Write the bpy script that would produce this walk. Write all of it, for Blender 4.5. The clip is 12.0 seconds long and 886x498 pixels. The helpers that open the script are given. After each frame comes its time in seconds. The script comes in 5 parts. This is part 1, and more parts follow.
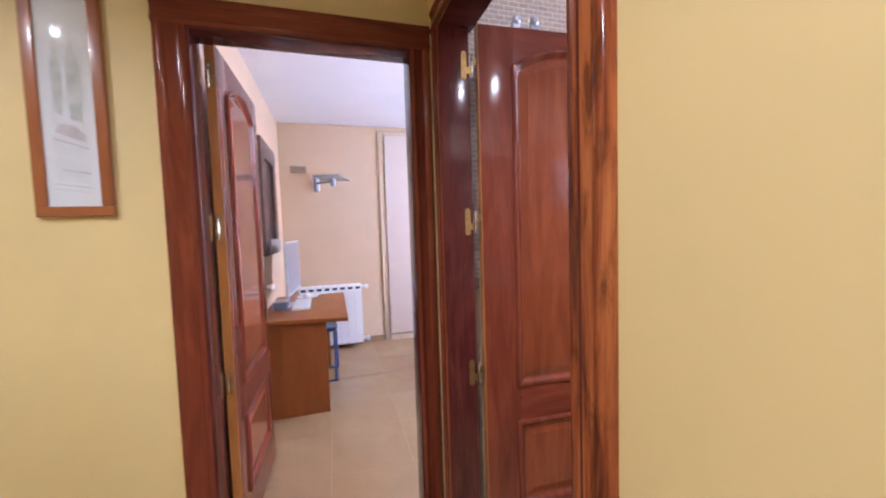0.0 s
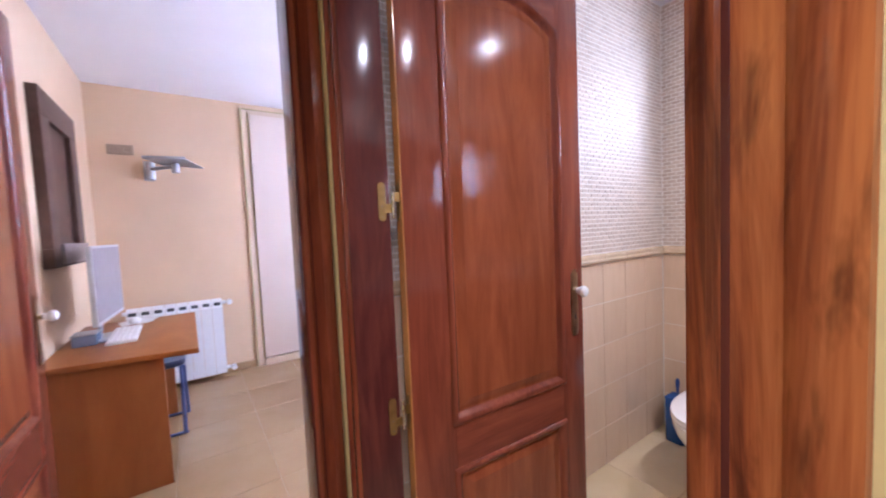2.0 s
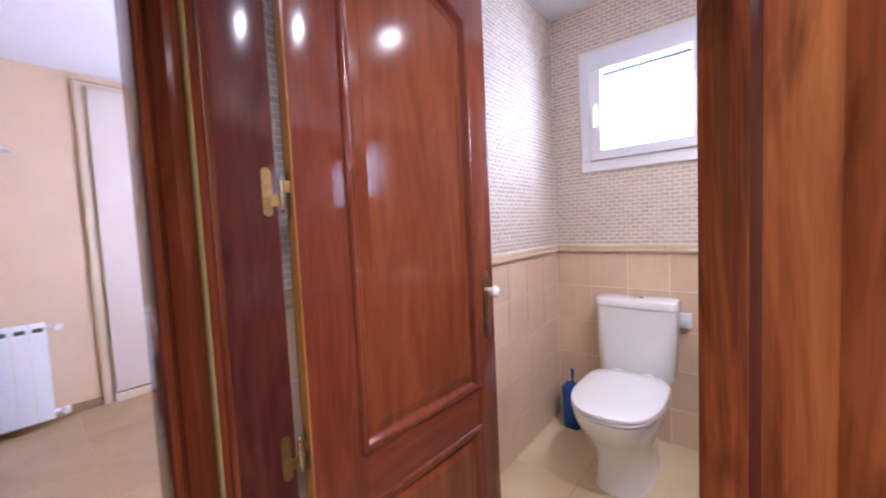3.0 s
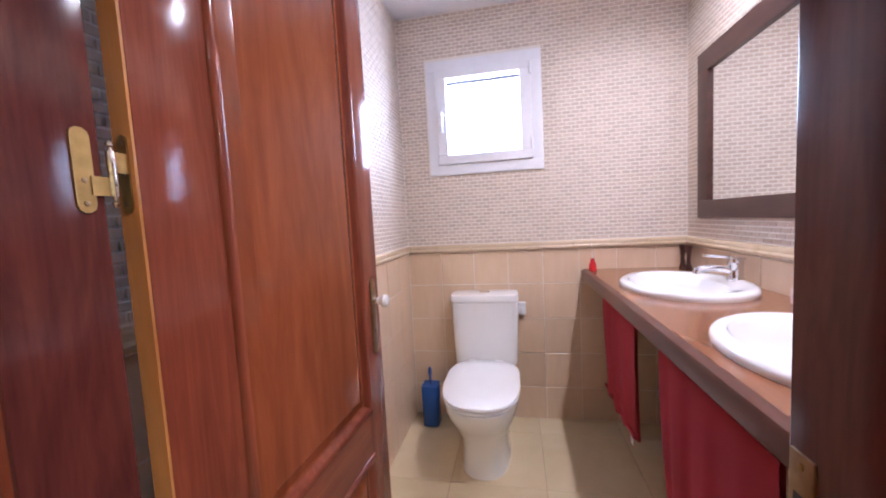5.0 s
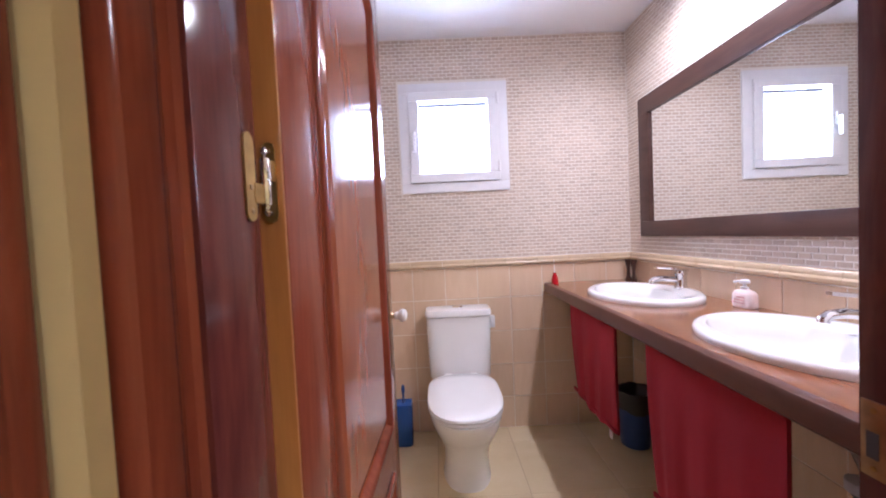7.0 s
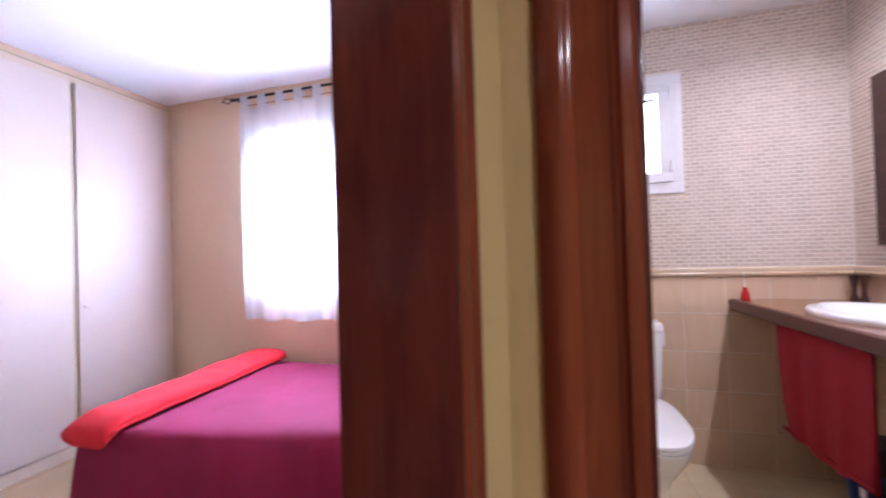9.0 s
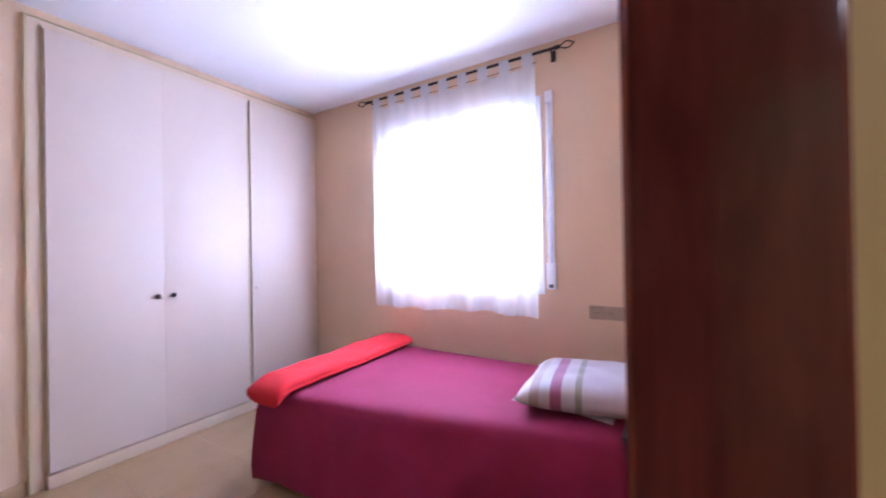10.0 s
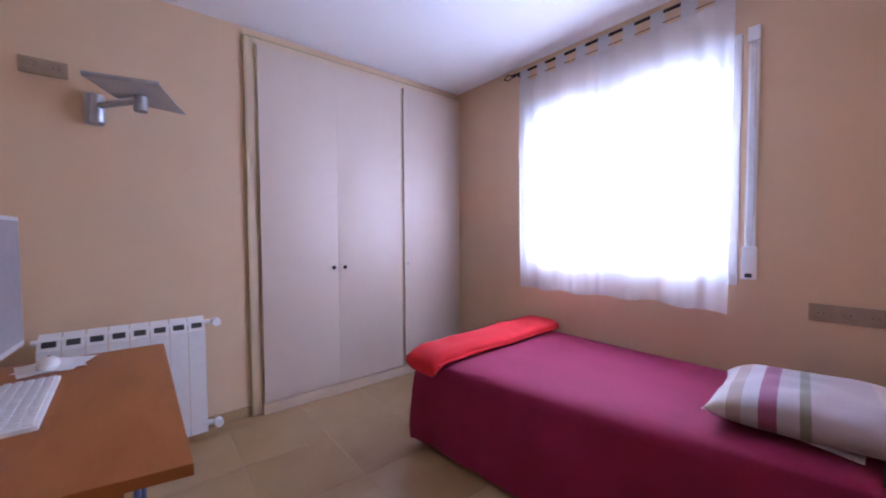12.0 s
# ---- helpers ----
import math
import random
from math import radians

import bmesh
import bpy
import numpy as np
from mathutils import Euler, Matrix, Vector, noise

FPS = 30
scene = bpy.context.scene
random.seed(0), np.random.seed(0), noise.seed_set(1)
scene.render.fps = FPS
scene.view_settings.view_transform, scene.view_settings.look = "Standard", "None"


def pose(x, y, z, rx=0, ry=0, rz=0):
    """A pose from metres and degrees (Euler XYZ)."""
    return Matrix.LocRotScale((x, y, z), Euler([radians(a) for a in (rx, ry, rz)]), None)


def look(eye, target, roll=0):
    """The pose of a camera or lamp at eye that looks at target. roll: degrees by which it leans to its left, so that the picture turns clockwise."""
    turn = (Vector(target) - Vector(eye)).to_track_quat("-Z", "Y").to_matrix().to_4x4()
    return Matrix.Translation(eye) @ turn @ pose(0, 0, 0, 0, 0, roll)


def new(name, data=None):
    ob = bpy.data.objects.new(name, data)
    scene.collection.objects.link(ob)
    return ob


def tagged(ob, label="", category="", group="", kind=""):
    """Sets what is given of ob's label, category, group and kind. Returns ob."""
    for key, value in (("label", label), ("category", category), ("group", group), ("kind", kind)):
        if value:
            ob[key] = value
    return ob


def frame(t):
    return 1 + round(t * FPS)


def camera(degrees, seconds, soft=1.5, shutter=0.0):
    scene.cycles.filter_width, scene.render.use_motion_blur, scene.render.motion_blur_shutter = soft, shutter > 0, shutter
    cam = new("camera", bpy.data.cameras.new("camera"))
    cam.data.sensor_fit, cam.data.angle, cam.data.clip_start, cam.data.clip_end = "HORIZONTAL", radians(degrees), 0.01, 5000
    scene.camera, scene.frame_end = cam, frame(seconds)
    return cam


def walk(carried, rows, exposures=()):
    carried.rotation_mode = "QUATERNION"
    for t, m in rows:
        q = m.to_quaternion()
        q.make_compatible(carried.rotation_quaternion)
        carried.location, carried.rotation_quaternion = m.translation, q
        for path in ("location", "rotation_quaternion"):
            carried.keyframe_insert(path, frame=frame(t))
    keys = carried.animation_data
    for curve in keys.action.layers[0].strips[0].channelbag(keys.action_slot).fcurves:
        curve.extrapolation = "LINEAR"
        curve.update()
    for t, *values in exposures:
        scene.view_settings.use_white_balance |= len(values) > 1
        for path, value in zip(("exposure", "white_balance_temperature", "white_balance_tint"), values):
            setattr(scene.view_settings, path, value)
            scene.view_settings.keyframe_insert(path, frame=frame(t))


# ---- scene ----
cam = camera(100.6, 12.0, soft=1.9, shutter=0.5)
PATH = [
    (0, (0.403, 0.04, 1.322), (0.967, 1.956, 1.207), -1.8),
    (0.5, (0.415, 0.175, 1.307), (1.113, 2.046, 1.196), -1.9),
    (1, (0.408, 0.277, 1.293), (1.252, 2.087, 1.183), -2.2),
    (1.5, (0.43, 0.389, 1.273), (1.429, 2.118, 1.165), -2.4),
    (2, (0.468, 0.465, 1.266), (1.599, 2.111, 1.151), -2.5),
    (2.5, (0.51, 0.527, 1.255), (1.84, 2.015, 1.137), -2.6),
    (3, (0.529, 0.575, 1.251), (2.061, 1.863, 1.13), -2.7),
    (3.5, (0.523, 0.647, 1.249), (2.232, 1.691, 1.118), -2.7),
    (5.5, (0.539, 0.926, 1.261), (2.523, 1.134, 1.118), -3.0),
    (6, (0.515, 1.007, 1.261), (2.511, 1.058, 1.146), -2.9),
    (6.5, (0.479, 1.092, 1.274), (2.477, 1.068, 1.183), -2.8),
    (6.7, (0.47, 1.117, 1.272), (2.468, 1.083, 1.189), -2.7),
    (8.3, (0.452, 1.34, 1.211), (2.441, 1.546, 1.245), -2.0),
    (8.5, (0.448, 1.386, 1.208), (2.426, 1.678, 1.246), -1.9),
    (9, (0.433, 1.46, 1.225), (2.363, 1.983, 1.25), -1.7),
    (9.5, (0.424, 1.544, 1.214), (2.261, 2.334, 1.234), -1.4),
    (10, (0.424, 1.617, 1.209), (2.139, 2.646, 1.218), -1.0),
    (10.5, (0.413, 1.692, 1.205), (2.008, 2.897, 1.183), -0.9),
    (11, (0.413, 1.723, 1.19), (1.889, 3.072, 1.153), -0.7),
    (11.5, (0.407, 1.749, 1.187), (1.763, 3.219, 1.128), -0.4),
    (12, (0.397, 1.775, 1.185), (1.667, 3.318, 1.11), -0.3),
]
walk(cam, [(t, look(eye, target, roll)) for t, eye, target, roll in PATH], [(0, 0.95, 5330, 20), (3, 1.0, 5300, 21), (6.5, 0.98, 5320, 21), (8.5, 0.88, 5280, 23), (9.5, 0.80, 5270, 23), (10.5, 0.31, 5230, 24), (12, -0.15, 5330, 24)])
world = bpy.data.worlds.new("sky")
scene.world = world
world.use_nodes = True
wn = world.node_tree.nodes
sky = wn.new("ShaderNodeTexSky")
sky.sky_type, sky.sun_disc = "NISHITA", False
sky.sun_elevation, sky.sun_rotation = radians(48), radians(200)
world.node_tree.links.new(sky.outputs[0], wn["Background"].inputs[0])
wn["Background"].inputs[1].default_value = 0.15
sun = new("sun", bpy.data.lights.new("sun", "SUN"))
sun.data.energy, sun.data.angle, sun.data.color = 3.0, radians(0.5), (1.0, 0.95, 0.87)
sun.matrix_world = look((0, 0, 8), (0.55, 6.0, 1.2))


def area(name, eye, target, sx, sy, watts, color):
    d = bpy.data.lights.new(name, "AREA")
    d.shape, d.size, d.size_y, d.energy, d.color = "RECTANGLE", sx, sy, watts, color
    ob = new(name, d)
    ob.matrix_world = look(eye, target)
    return ob


# daylight in the two window openings
area("daylight_bedroom", (2.97, 2.94, 1.46), (0, 2.94, 0.5), 1.26, 1.02, 97, (0.80, 0.88, 1.0))
area("daylight_bathroom", (2.97, 1.02, 1.875), (0, 1.02, 1.875), 0.44, 0.42, 8, (0.80, 0.88, 1.0))


def bulb(name, x, y, z, watts, color, r, cone, blend):
    d = bpy.data.lights.new(name, "SPOT")
    d.energy, d.color, d.shadow_soft_size, d.spot_size, d.spot_blend = watts, color, r, radians(cone), blend
    ob = new(name, d)
    ob.matrix_world = look((x, y, z), (x, y + 0.001, 0))
    return ob


bulb("bathroom_spot", 1.42, 0.24, 2.470, 33, (1.0, 0.92, 0.85), 0.026, 160, 0.9)
bulb("bathroom_spot", 2.12, 0.24, 2.470, 21, (1.0, 0.92, 0.85), 0.026, 160, 0.9)
# first hall lamp is added, in place of daylight from the west side
bulb("hall_lamp_unseen", -1.05, 0.35, 2.49, 26, (1.0, 0.93, 0.84), 0.020, 165, 0.6)
bulb("hall_lamp_unseen", 0.0, -0.55, 2.49, 50, (1.0, 0.88, 0.74), 0.020, 165, 0.6)
# ---- materials ----
def material(name):
    m = bpy.data.materials.new(name)
    m.use_nodes = True
    nt = m.node_tree
    return m, nt, nt.nodes["Principled BSDF"]


def node(nt, kind, **values):
    n = nt.nodes.new(kind)
    for key, v in values.items():
        n.inputs[key.replace("_", " ")].default_value = v
    return n


def coords(nt, scale=(1, 1, 1), scatter=True):
    """Object coordinates in metres, shifted by a random amount for each object."""
    tc = nt.nodes.new("ShaderNodeTexCoord")
    mp = node(nt, "ShaderNodeMapping", Scale=scale)
    nt.links.new(tc.outputs["Object"], mp.inputs["Vector"])
    if scatter:
        info = nt.nodes.new("ShaderNodeObjectInfo")
        mul = nt.nodes.new("ShaderNodeMath")
        mul.operation = "MULTIPLY"
        mul.inputs[1].default_value = 37.0
        nt.links.new(info.outputs["Random"], mul.inputs[0])
        nt.links.new(mul.outputs[0], mp.inputs["Location"])
    return mp.outputs[0]


def noise_tex(nt, vec, scale, detail=4.0, rough=0.55, dist=0.0):
    n = node(nt, "ShaderNodeTexNoise", Scale=scale, Detail=detail, Roughness=rough, Distortion=dist)
    nt.links.new(vec, n.inputs["Vector"])
    return n.outputs["Fac"]


def ramp(nt, fac, stops):
    r = nt.nodes.new("ShaderNodeValToRGB")
    e = r.color_ramp.elements
    while len(e) < len(stops):
        e.new(0.5)
    for el, (p, c) in zip(e, stops):
        el.position, el.color = p, (*c, 1)
    nt.links.new(fac, r.inputs[0])
    return r.outputs[0]


def mix(nt, fac, a, b, blend="MIX"):
    n = nt.nodes.new("ShaderNodeMix")
    n.data_type, n.blend_type = "RGBA", blend
    for sock, v in ((n.inputs[0], fac), (n.inputs[6], a), (n.inputs[7], b)):
        if isinstance(v, (int, float)):
            sock.default_value = v
        elif isinstance(v, tuple):
            sock.default_value = (*v, 1)
        else:
            nt.links.new(v, sock)
    return n.outputs[2]


def bump(nt, bsdf, fac, strength, dist=0.002):
    b = node(nt, "ShaderNodeBump", Strength=strength, Distance=dist)
    nt.links.new(fac, b.inputs["Height"])
    nt.links.new(b.outputs[0], bsdf.inputs["Normal"])


def shade(c, k):
    return tuple(min(1.0, v * k) for v in c)


def paint(name, c, rough=0.6, vary=0.06, grain=260, relief=0.12, blotch=2.2):
    m, nt, b = material(name)
    v = coords(nt, scatter=False)
    big = noise_tex(nt, v, blotch, 5)
    fine = noise_tex(nt, v, grain, 3)
    col = ramp(nt, big, ((0.25, shade(c, 1 - vary)), (0.75, shade(c, 1 + vary))))
    col = mix(nt, 0.05, col, ramp(nt, fine, ((0.3, shade(c, 0.8)), (0.7, shade(c, 1.1)))))
    nt.links.new(col, b.inputs["Base Color"])
    b.inputs["Roughness"].default_value = rough
    bump(nt, b, fine, relief, 0.001)
    return m


def timber(name, dark, mid, light, along, rough=0.13, coat=0.0, stretch=24, blotch=0.30, run=2.6, edge=(0.50, 0.72), calm=0.14, veins=0.09, patch=(11.0, 2.6)):
    """Varnished wood with the grain along one axis: 'x', 'y' or 'z'."""
    m, nt, b = material(name)
    s = [stretch, stretch, stretch]
    s["xyz".index(along)] = run
    v = coords(nt, tuple(s))
    figure = noise_tex(nt, v, 0.55, 5, 0.6, 1.2)
    s2 = [230, 230, 230]
    s2["xyz".index(along)] = 6
    fibre = noise_tex(nt, coords(nt, tuple(s2)), 1.0, 3)
    col = ramp(nt, figure, ((0.30 - calm, dark), (0.50, mid), (0.72 + calm, light)))
    col = mix(nt, veins, col, ramp(nt, fibre, ((0.35, shade(dark, 0.8)), (0.65, light))), "MIX")
    s3 = [patch[0], patch[0], patch[0]]
    s3["xyz".index(along)] = patch[1]
    cloud = noise_tex(nt, coords(nt, tuple(s3)), 1.0, 4, 0.6, 0.8)
    stain = node(nt, "ShaderNodeMapRange", From_Min=edge[0], From_Max=edge[1], To_Min=0.0, To_Max=blotch)
    nt.links.new(cloud, stain.inputs[0])
    col = mix(nt, stain.outputs[0], col, shade(dark, 0.75))
    nt.links.new(col, b.inputs["Base Color"])
    wear = noise_tex(nt, coords(nt), 3.0, 1)
    mr = node(nt, "ShaderNodeMapRange", To_Min=rough * 0.92, To_Max=rough * 1.12)
    nt.links.new(wear, mr.inputs[0])
    nt.links.new(mr.outputs[0], b.inputs["Roughness"])
    b.inputs["Specular IOR Level"].default_value = 0.25
    b.inputs["Coat Weight"].default_value = coat
    b.inputs["Coat Roughness"].default_value = 0.12
    bump(nt, b, fibre, 0.03, 0.0003)
    return m


def glazed(name, c, c2, rough=0.2, vary=0.5, relief=0.15, blotch=7.0, streak=(1, 1, 1)):
    """Ceramic whose pieces differ a little from one another."""
    m, nt, b = material(name)
    v = coords(nt, streak)
    big = noise_tex(nt, v, blotch, 6, 0.6, 0.4)
    info = nt.nodes.new("ShaderNodeObjectInfo")
    geo = nt.nodes.new("ShaderNodeNewGeometry")
    add = nt.nodes.new("ShaderNodeMath")
    add.operation = "ADD"
    fr = nt.nodes.new("ShaderNodeMath")
    fr.operation = "FRACT"
    nt.links.new(info.outputs["Random"], add.inputs[0])
    nt.links.new(geo.outputs["Random Per Island"], add.inputs[1])
    nt.links.new(add.outputs[0], fr.inputs[0])
    col = ramp(nt, big, ((0.3, c), (0.72, c2)))
    piece = ramp(nt, fr.outputs[0], ((0.0, shade(c, 0.86)), (1.0, shade(c2, 1.06))))
    nt.links.new(mix(nt, vary, col, piece), b.inputs["Base Color"])
    b.inputs["Roughness"].default_value = rough
    bump(nt, b, noise_tex(nt, v, 30, 4), relief, 0.0015)
    return m


def plain(name, c, rough=0.4, metal=0.0, coat=0.0, vary=0.08, scale=30.0, relief=0.03, **more):
    m, nt, b = material(name)
    f = noise_tex(nt, coords(nt), scale, 4)
    nt.links.new(ramp(nt, f, ((0.3, shade(c, 1 - vary)), (0.7, shade(c, 1 + vary)))), b.inputs["Base Color"])
    b.inputs["Roughness"].default_value, b.inputs["Metallic"].default_value = rough, metal
    b.inputs["Coat Weight"].default_value = coat
    for key, v in more.items():
        b.inputs[key.replace("_", " ")].default_value = v
    bump(nt, b, noise_tex(nt, coords(nt), scale * 5, 3), relief, 0.001)
    return m


def cloth(name, c, c2, weave=900, rough=0.9, sheen=0.3, relief=0.35):
    m, nt, b = material(name)
    v = coords(nt)
    big = noise_tex(nt, v, 5, 5)
    wv = nt.nodes.new("ShaderNodeTexVoronoi")
    wv.inputs["Scale"].default_value = weave
    nt.links.new(v, wv.inputs["Vector"])
    col = ramp(nt, big, ((0.3, c), (0.7, c2)))
    col = mix(nt, 0.25, col, mix(nt, wv.outputs["Distance"], shade(c, 0.6), shade(c2, 1.2)))
    nt.links.new(col, b.inputs["Base Color"])
    b.inputs["Roughness"].default_value = rough
    b.inputs["Sheen Weight"].default_value = sheen
    bump(nt, b, wv.outputs["Distance"], relief, 0.001)
    return m


def see_through(name, clear, tint=(1, 1, 1), rough=0.0):
    m, nt, b = material(name)
    t = nt.nodes.new("ShaderNodeBsdfTransparent")
    t.inputs[0].default_value = (*tint, 1)
    b.inputs["Base Color"].default_value = (*tint, 1)
    b.inputs["Roughness"].default_value = rough
    x = nt.nodes.new("ShaderNodeMixShader")
    x.inputs[0].default_value = clear
    nt.links.new(b.outputs[0], x.inputs[1])
    nt.links.new(t.outputs[0], x.inputs[2])
    nt.links.new(x.outputs[0], nt.nodes["Material Output"].inputs[0])
    return m


YELLOW = paint("hall_paint", (0.69, 0.58, 0.295), 0.5, 0.05)
CREAM = paint("bedroom_paint", (0.66, 0.475, 0.31), 0.6, 0.05)
WHITE = paint("ceiling_paint", (0.82, 0.81, 0.82), 0.75, 0.03)
PLASTER = paint("grout_white", (0.80, 0.75, 0.69), 0.8, 0.04)
DARK, MID, LIGHT = (0.075, 0.016, 0.010), (0.170, 0.040, 0.021), (0.28, 0.078, 0.034)
WOOD_Z = timber("mahogany_upright", DARK, MID, LIGHT, "z")
WOOD_X = timber("mahogany_across", DARK, MID, LIGHT, "x")
WOOD_Y = timber("mahogany_lengthwise", DARK, MID, LIGHT, "y")
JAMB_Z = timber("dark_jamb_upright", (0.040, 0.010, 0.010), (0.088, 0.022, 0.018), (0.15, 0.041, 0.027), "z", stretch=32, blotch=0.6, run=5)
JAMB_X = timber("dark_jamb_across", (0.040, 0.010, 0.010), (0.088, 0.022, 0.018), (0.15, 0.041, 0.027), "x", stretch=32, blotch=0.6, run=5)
PANEL = timber("mahogany_panel", (0.145, 0.034, 0.013), (0.225, 0.059, 0.022), (0.30, 0.092, 0.033), "z", stretch=20, blotch=0.3)
STREAK = timber("mahogany_streaked", (0.075, 0.018, 0.011), (0.25, 0.066, 0.023), (0.43, 0.150, 0.046), "z", stretch=36, blotch=0.70, run=2.6, edge=(0.51, 0.66), calm=-0.06, veins=0.16, patch=(24.0, 5.5))
EDGE = timber("door_edge_wood", (0.26, 0.10, 0.03), (0.40, 0.17, 0.045), (0.50, 0.24, 0.07), "z", 0.35, 0.2)
BRASS = plain("brass", (0.36, 0.235, 0.085), 0.48, 1.0, vary=0.25)
AGED = plain("aged_brass", (0.34, 0.24, 0.13), 0.35, 1.0, vary=0.25)
CHROME = plain("chrome", (0.75, 0.75, 0.77), 0.08, 1.0, vary=0.03)
STEEL = plain("silver_paint", (0.42, 0.44, 0.50), 0.35, 0.7, vary=0.08)
PORCELAIN = plain("porcelain", (0.82, 0.81, 0.80), 0.08, coat=0.5, vary=0.02, scale=6)
LACQUER = paint("wardrobe_lacquer", (0.64, 0.53, 0.45), 0.42, 0.03, 300, 0.05)
FRAMECREAM = paint("wardrobe_frame_paint", (0.66, 0.52, 0.38), 0.45, 0.03, 300, 0.05)
GOLDLINE = paint("wardrobe_trim", (0.50, 0.41, 0.22), 0.45, 0.05)
RADWHITE = plain("radiator_enamel", (0.80, 0.80, 0.82), 0.25, vary=0.03)
SLOT = plain("dark_gap", (0.05, 0.05, 0.055), 0.7)
PVC = plain("white_pvc", (0.80, 0.80, 0.83), 0.3, vary=0.02)
GREYPLATE = plain("socket_beige", (0.36, 0.27, 0.19), 0.4)
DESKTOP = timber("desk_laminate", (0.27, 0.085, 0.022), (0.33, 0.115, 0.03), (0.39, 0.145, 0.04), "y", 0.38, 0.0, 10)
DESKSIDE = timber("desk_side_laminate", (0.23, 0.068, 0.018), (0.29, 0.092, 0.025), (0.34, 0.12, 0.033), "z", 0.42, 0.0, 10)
WENGE = timber("wenge_frame", (0.035, 0.017, 0.014), (0.075, 0.035, 0.026), (0.11, 0.055, 0.04), "x", 0.4, 0.1, 12)
TOPWOOD = timber("counter_wood", (0.16, 0.055, 0.024), (0.25, 0.095, 0.04), (0.35, 0.145, 0.062), "x", 0.18, 0.5, 8)
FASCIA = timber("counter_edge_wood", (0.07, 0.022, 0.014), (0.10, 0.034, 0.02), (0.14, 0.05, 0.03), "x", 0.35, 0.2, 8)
FLOOR_TILE = glazed("floor_tile", (0.34, 0.215, 0.105), (0.40, 0.265, 0.140), 0.17, 0.10, 0.03, 3.0)
BATH_FLOOR = glazed("bath_floor_tile", (0.64, 0.50, 0.29), (0.73, 0.61, 0.40), 0.16, 0.3, 0.03, 4.0)
WALL_TILE = glazed("wall_tile_beige", (0.66, 0.475, 0.31), (0.73, 0.55, 0.39), 0.28, 0.3, 0.12, 5.0, (6, 6, 1))
BRICK = glazed("relief_brick_tile", (0.55, 0.44, 0.35), (0.65, 0.54, 0.44), 0.6, 0.5, 0.06, 20)
MOULD = glazed("dado_ceramic", (0.56, 0.42, 0.26), (0.66, 0.52, 0.36), 0.25, 0.2, 0.05, 8)
GROUT = paint("floor_grout", (0.42, 0.30, 0.19), 0.8)
MIRROR = plain("mirror_glass", (0.86, 0.87, 0.87), 0.01, 1.0, vary=0.0, relief=0.0)
GLASS = see_through("window_glass", 0.92, (0.95, 0.97, 1.0), 0.02)
RED_TOWEL = cloth("red_towel", (0.26, 0.004, 0.014), (0.32, 0.007, 0.019), 700, 0.95, 0.0)
COVER = cloth("magenta_bedspread", (0.225, 0.006, 0.046), (0.295, 0.010, 0.074), 520, 0.88, 0.03)
RED_BLANKET = cloth("red_blanket", (0.58, 0.008, 0.016), (0.70, 0.013, 0.022), 420, 0.95, 0.05)
NAVY = cloth("navy_mattress", (0.02, 0.02, 0.05), (0.03, 0.03, 0.07))
SHEET = cloth("white_sheet", (0.72, 0.70, 0.74), (0.8, 0.78, 0.8))
PINE = timber("pine_bed", (0.42, 0.20, 0.06), (0.52, 0.27, 0.09), (0.60, 0.34, 0.13), "z", 0.4, 0.2, 10)
BLUE = see_through("blue_plastic", 0.35, (0.04, 0.13, 0.42), 0.15)
BLUE_SOLID = plain("blue_matt_plastic", (0.02, 0.06, 0.22), 0.35)
BLACK = plain("black_plastic", (0.02, 0.02, 0.022), 0.35)
PAPER = paint("paper", (0.80, 0.80, 0.82), 0.7, 0.03, 80)
KEYCAP = plain("white_keys", (0.75, 0.75, 0.77), 0.35)
RUBY = plain("red_plastic", (0.5, 0.01, 0.015), 0.15, coat=0.5)
SOAP = plain("soap_bottle", (0.80, 0.66, 0.64), 0.2, vary=0.04)
IRON = plain("wrought_iron", (0.03, 0.026, 0.024), 0.45, 0.6)
EMBROIDERY = plain("grey_thread", (0.35, 0.35, 0.40), 0.8)


# ---- mesh kit ----
def thing(name, label, category, m=None, group="", kind=""):
    ob = new(name)
    ob.empty_display_size = 0.05
    if m is not None:
        ob.matrix_world = m
    return tagged(ob, label, category, group, kind)


def part(name, bm, mat, parent=None, label="", sharp=35, m=None):
    bmesh.ops.recalc_face_normals(bm, faces=bm.faces)
    me = bpy.data.meshes.new(name)
    bm.to_mesh(me)
    bm.free()
    for mt in (mat if isinstance(mat, (list, tuple)) else (mat,)):
        me.materials.append(mt)
    me.polygons.foreach_set("use_smooth", [True] * len(me.polygons))
    me.set_sharp_from_angle(angle=radians(sharp))
    ob = new(name, me)
    if parent is not None:
        ob.parent = parent
    if m is not None:
        ob.matrix_local = m
    if label:
        tagged(ob, label)
    return ob


def solo(name, bm, mat, label, category, m=None, group="", kind="", sharp=35):
    ob = part(name, bm, mat, None, "", sharp)
    if m is not None:
        ob.matrix_world = m
    return tagged(ob, label, category, group, kind)


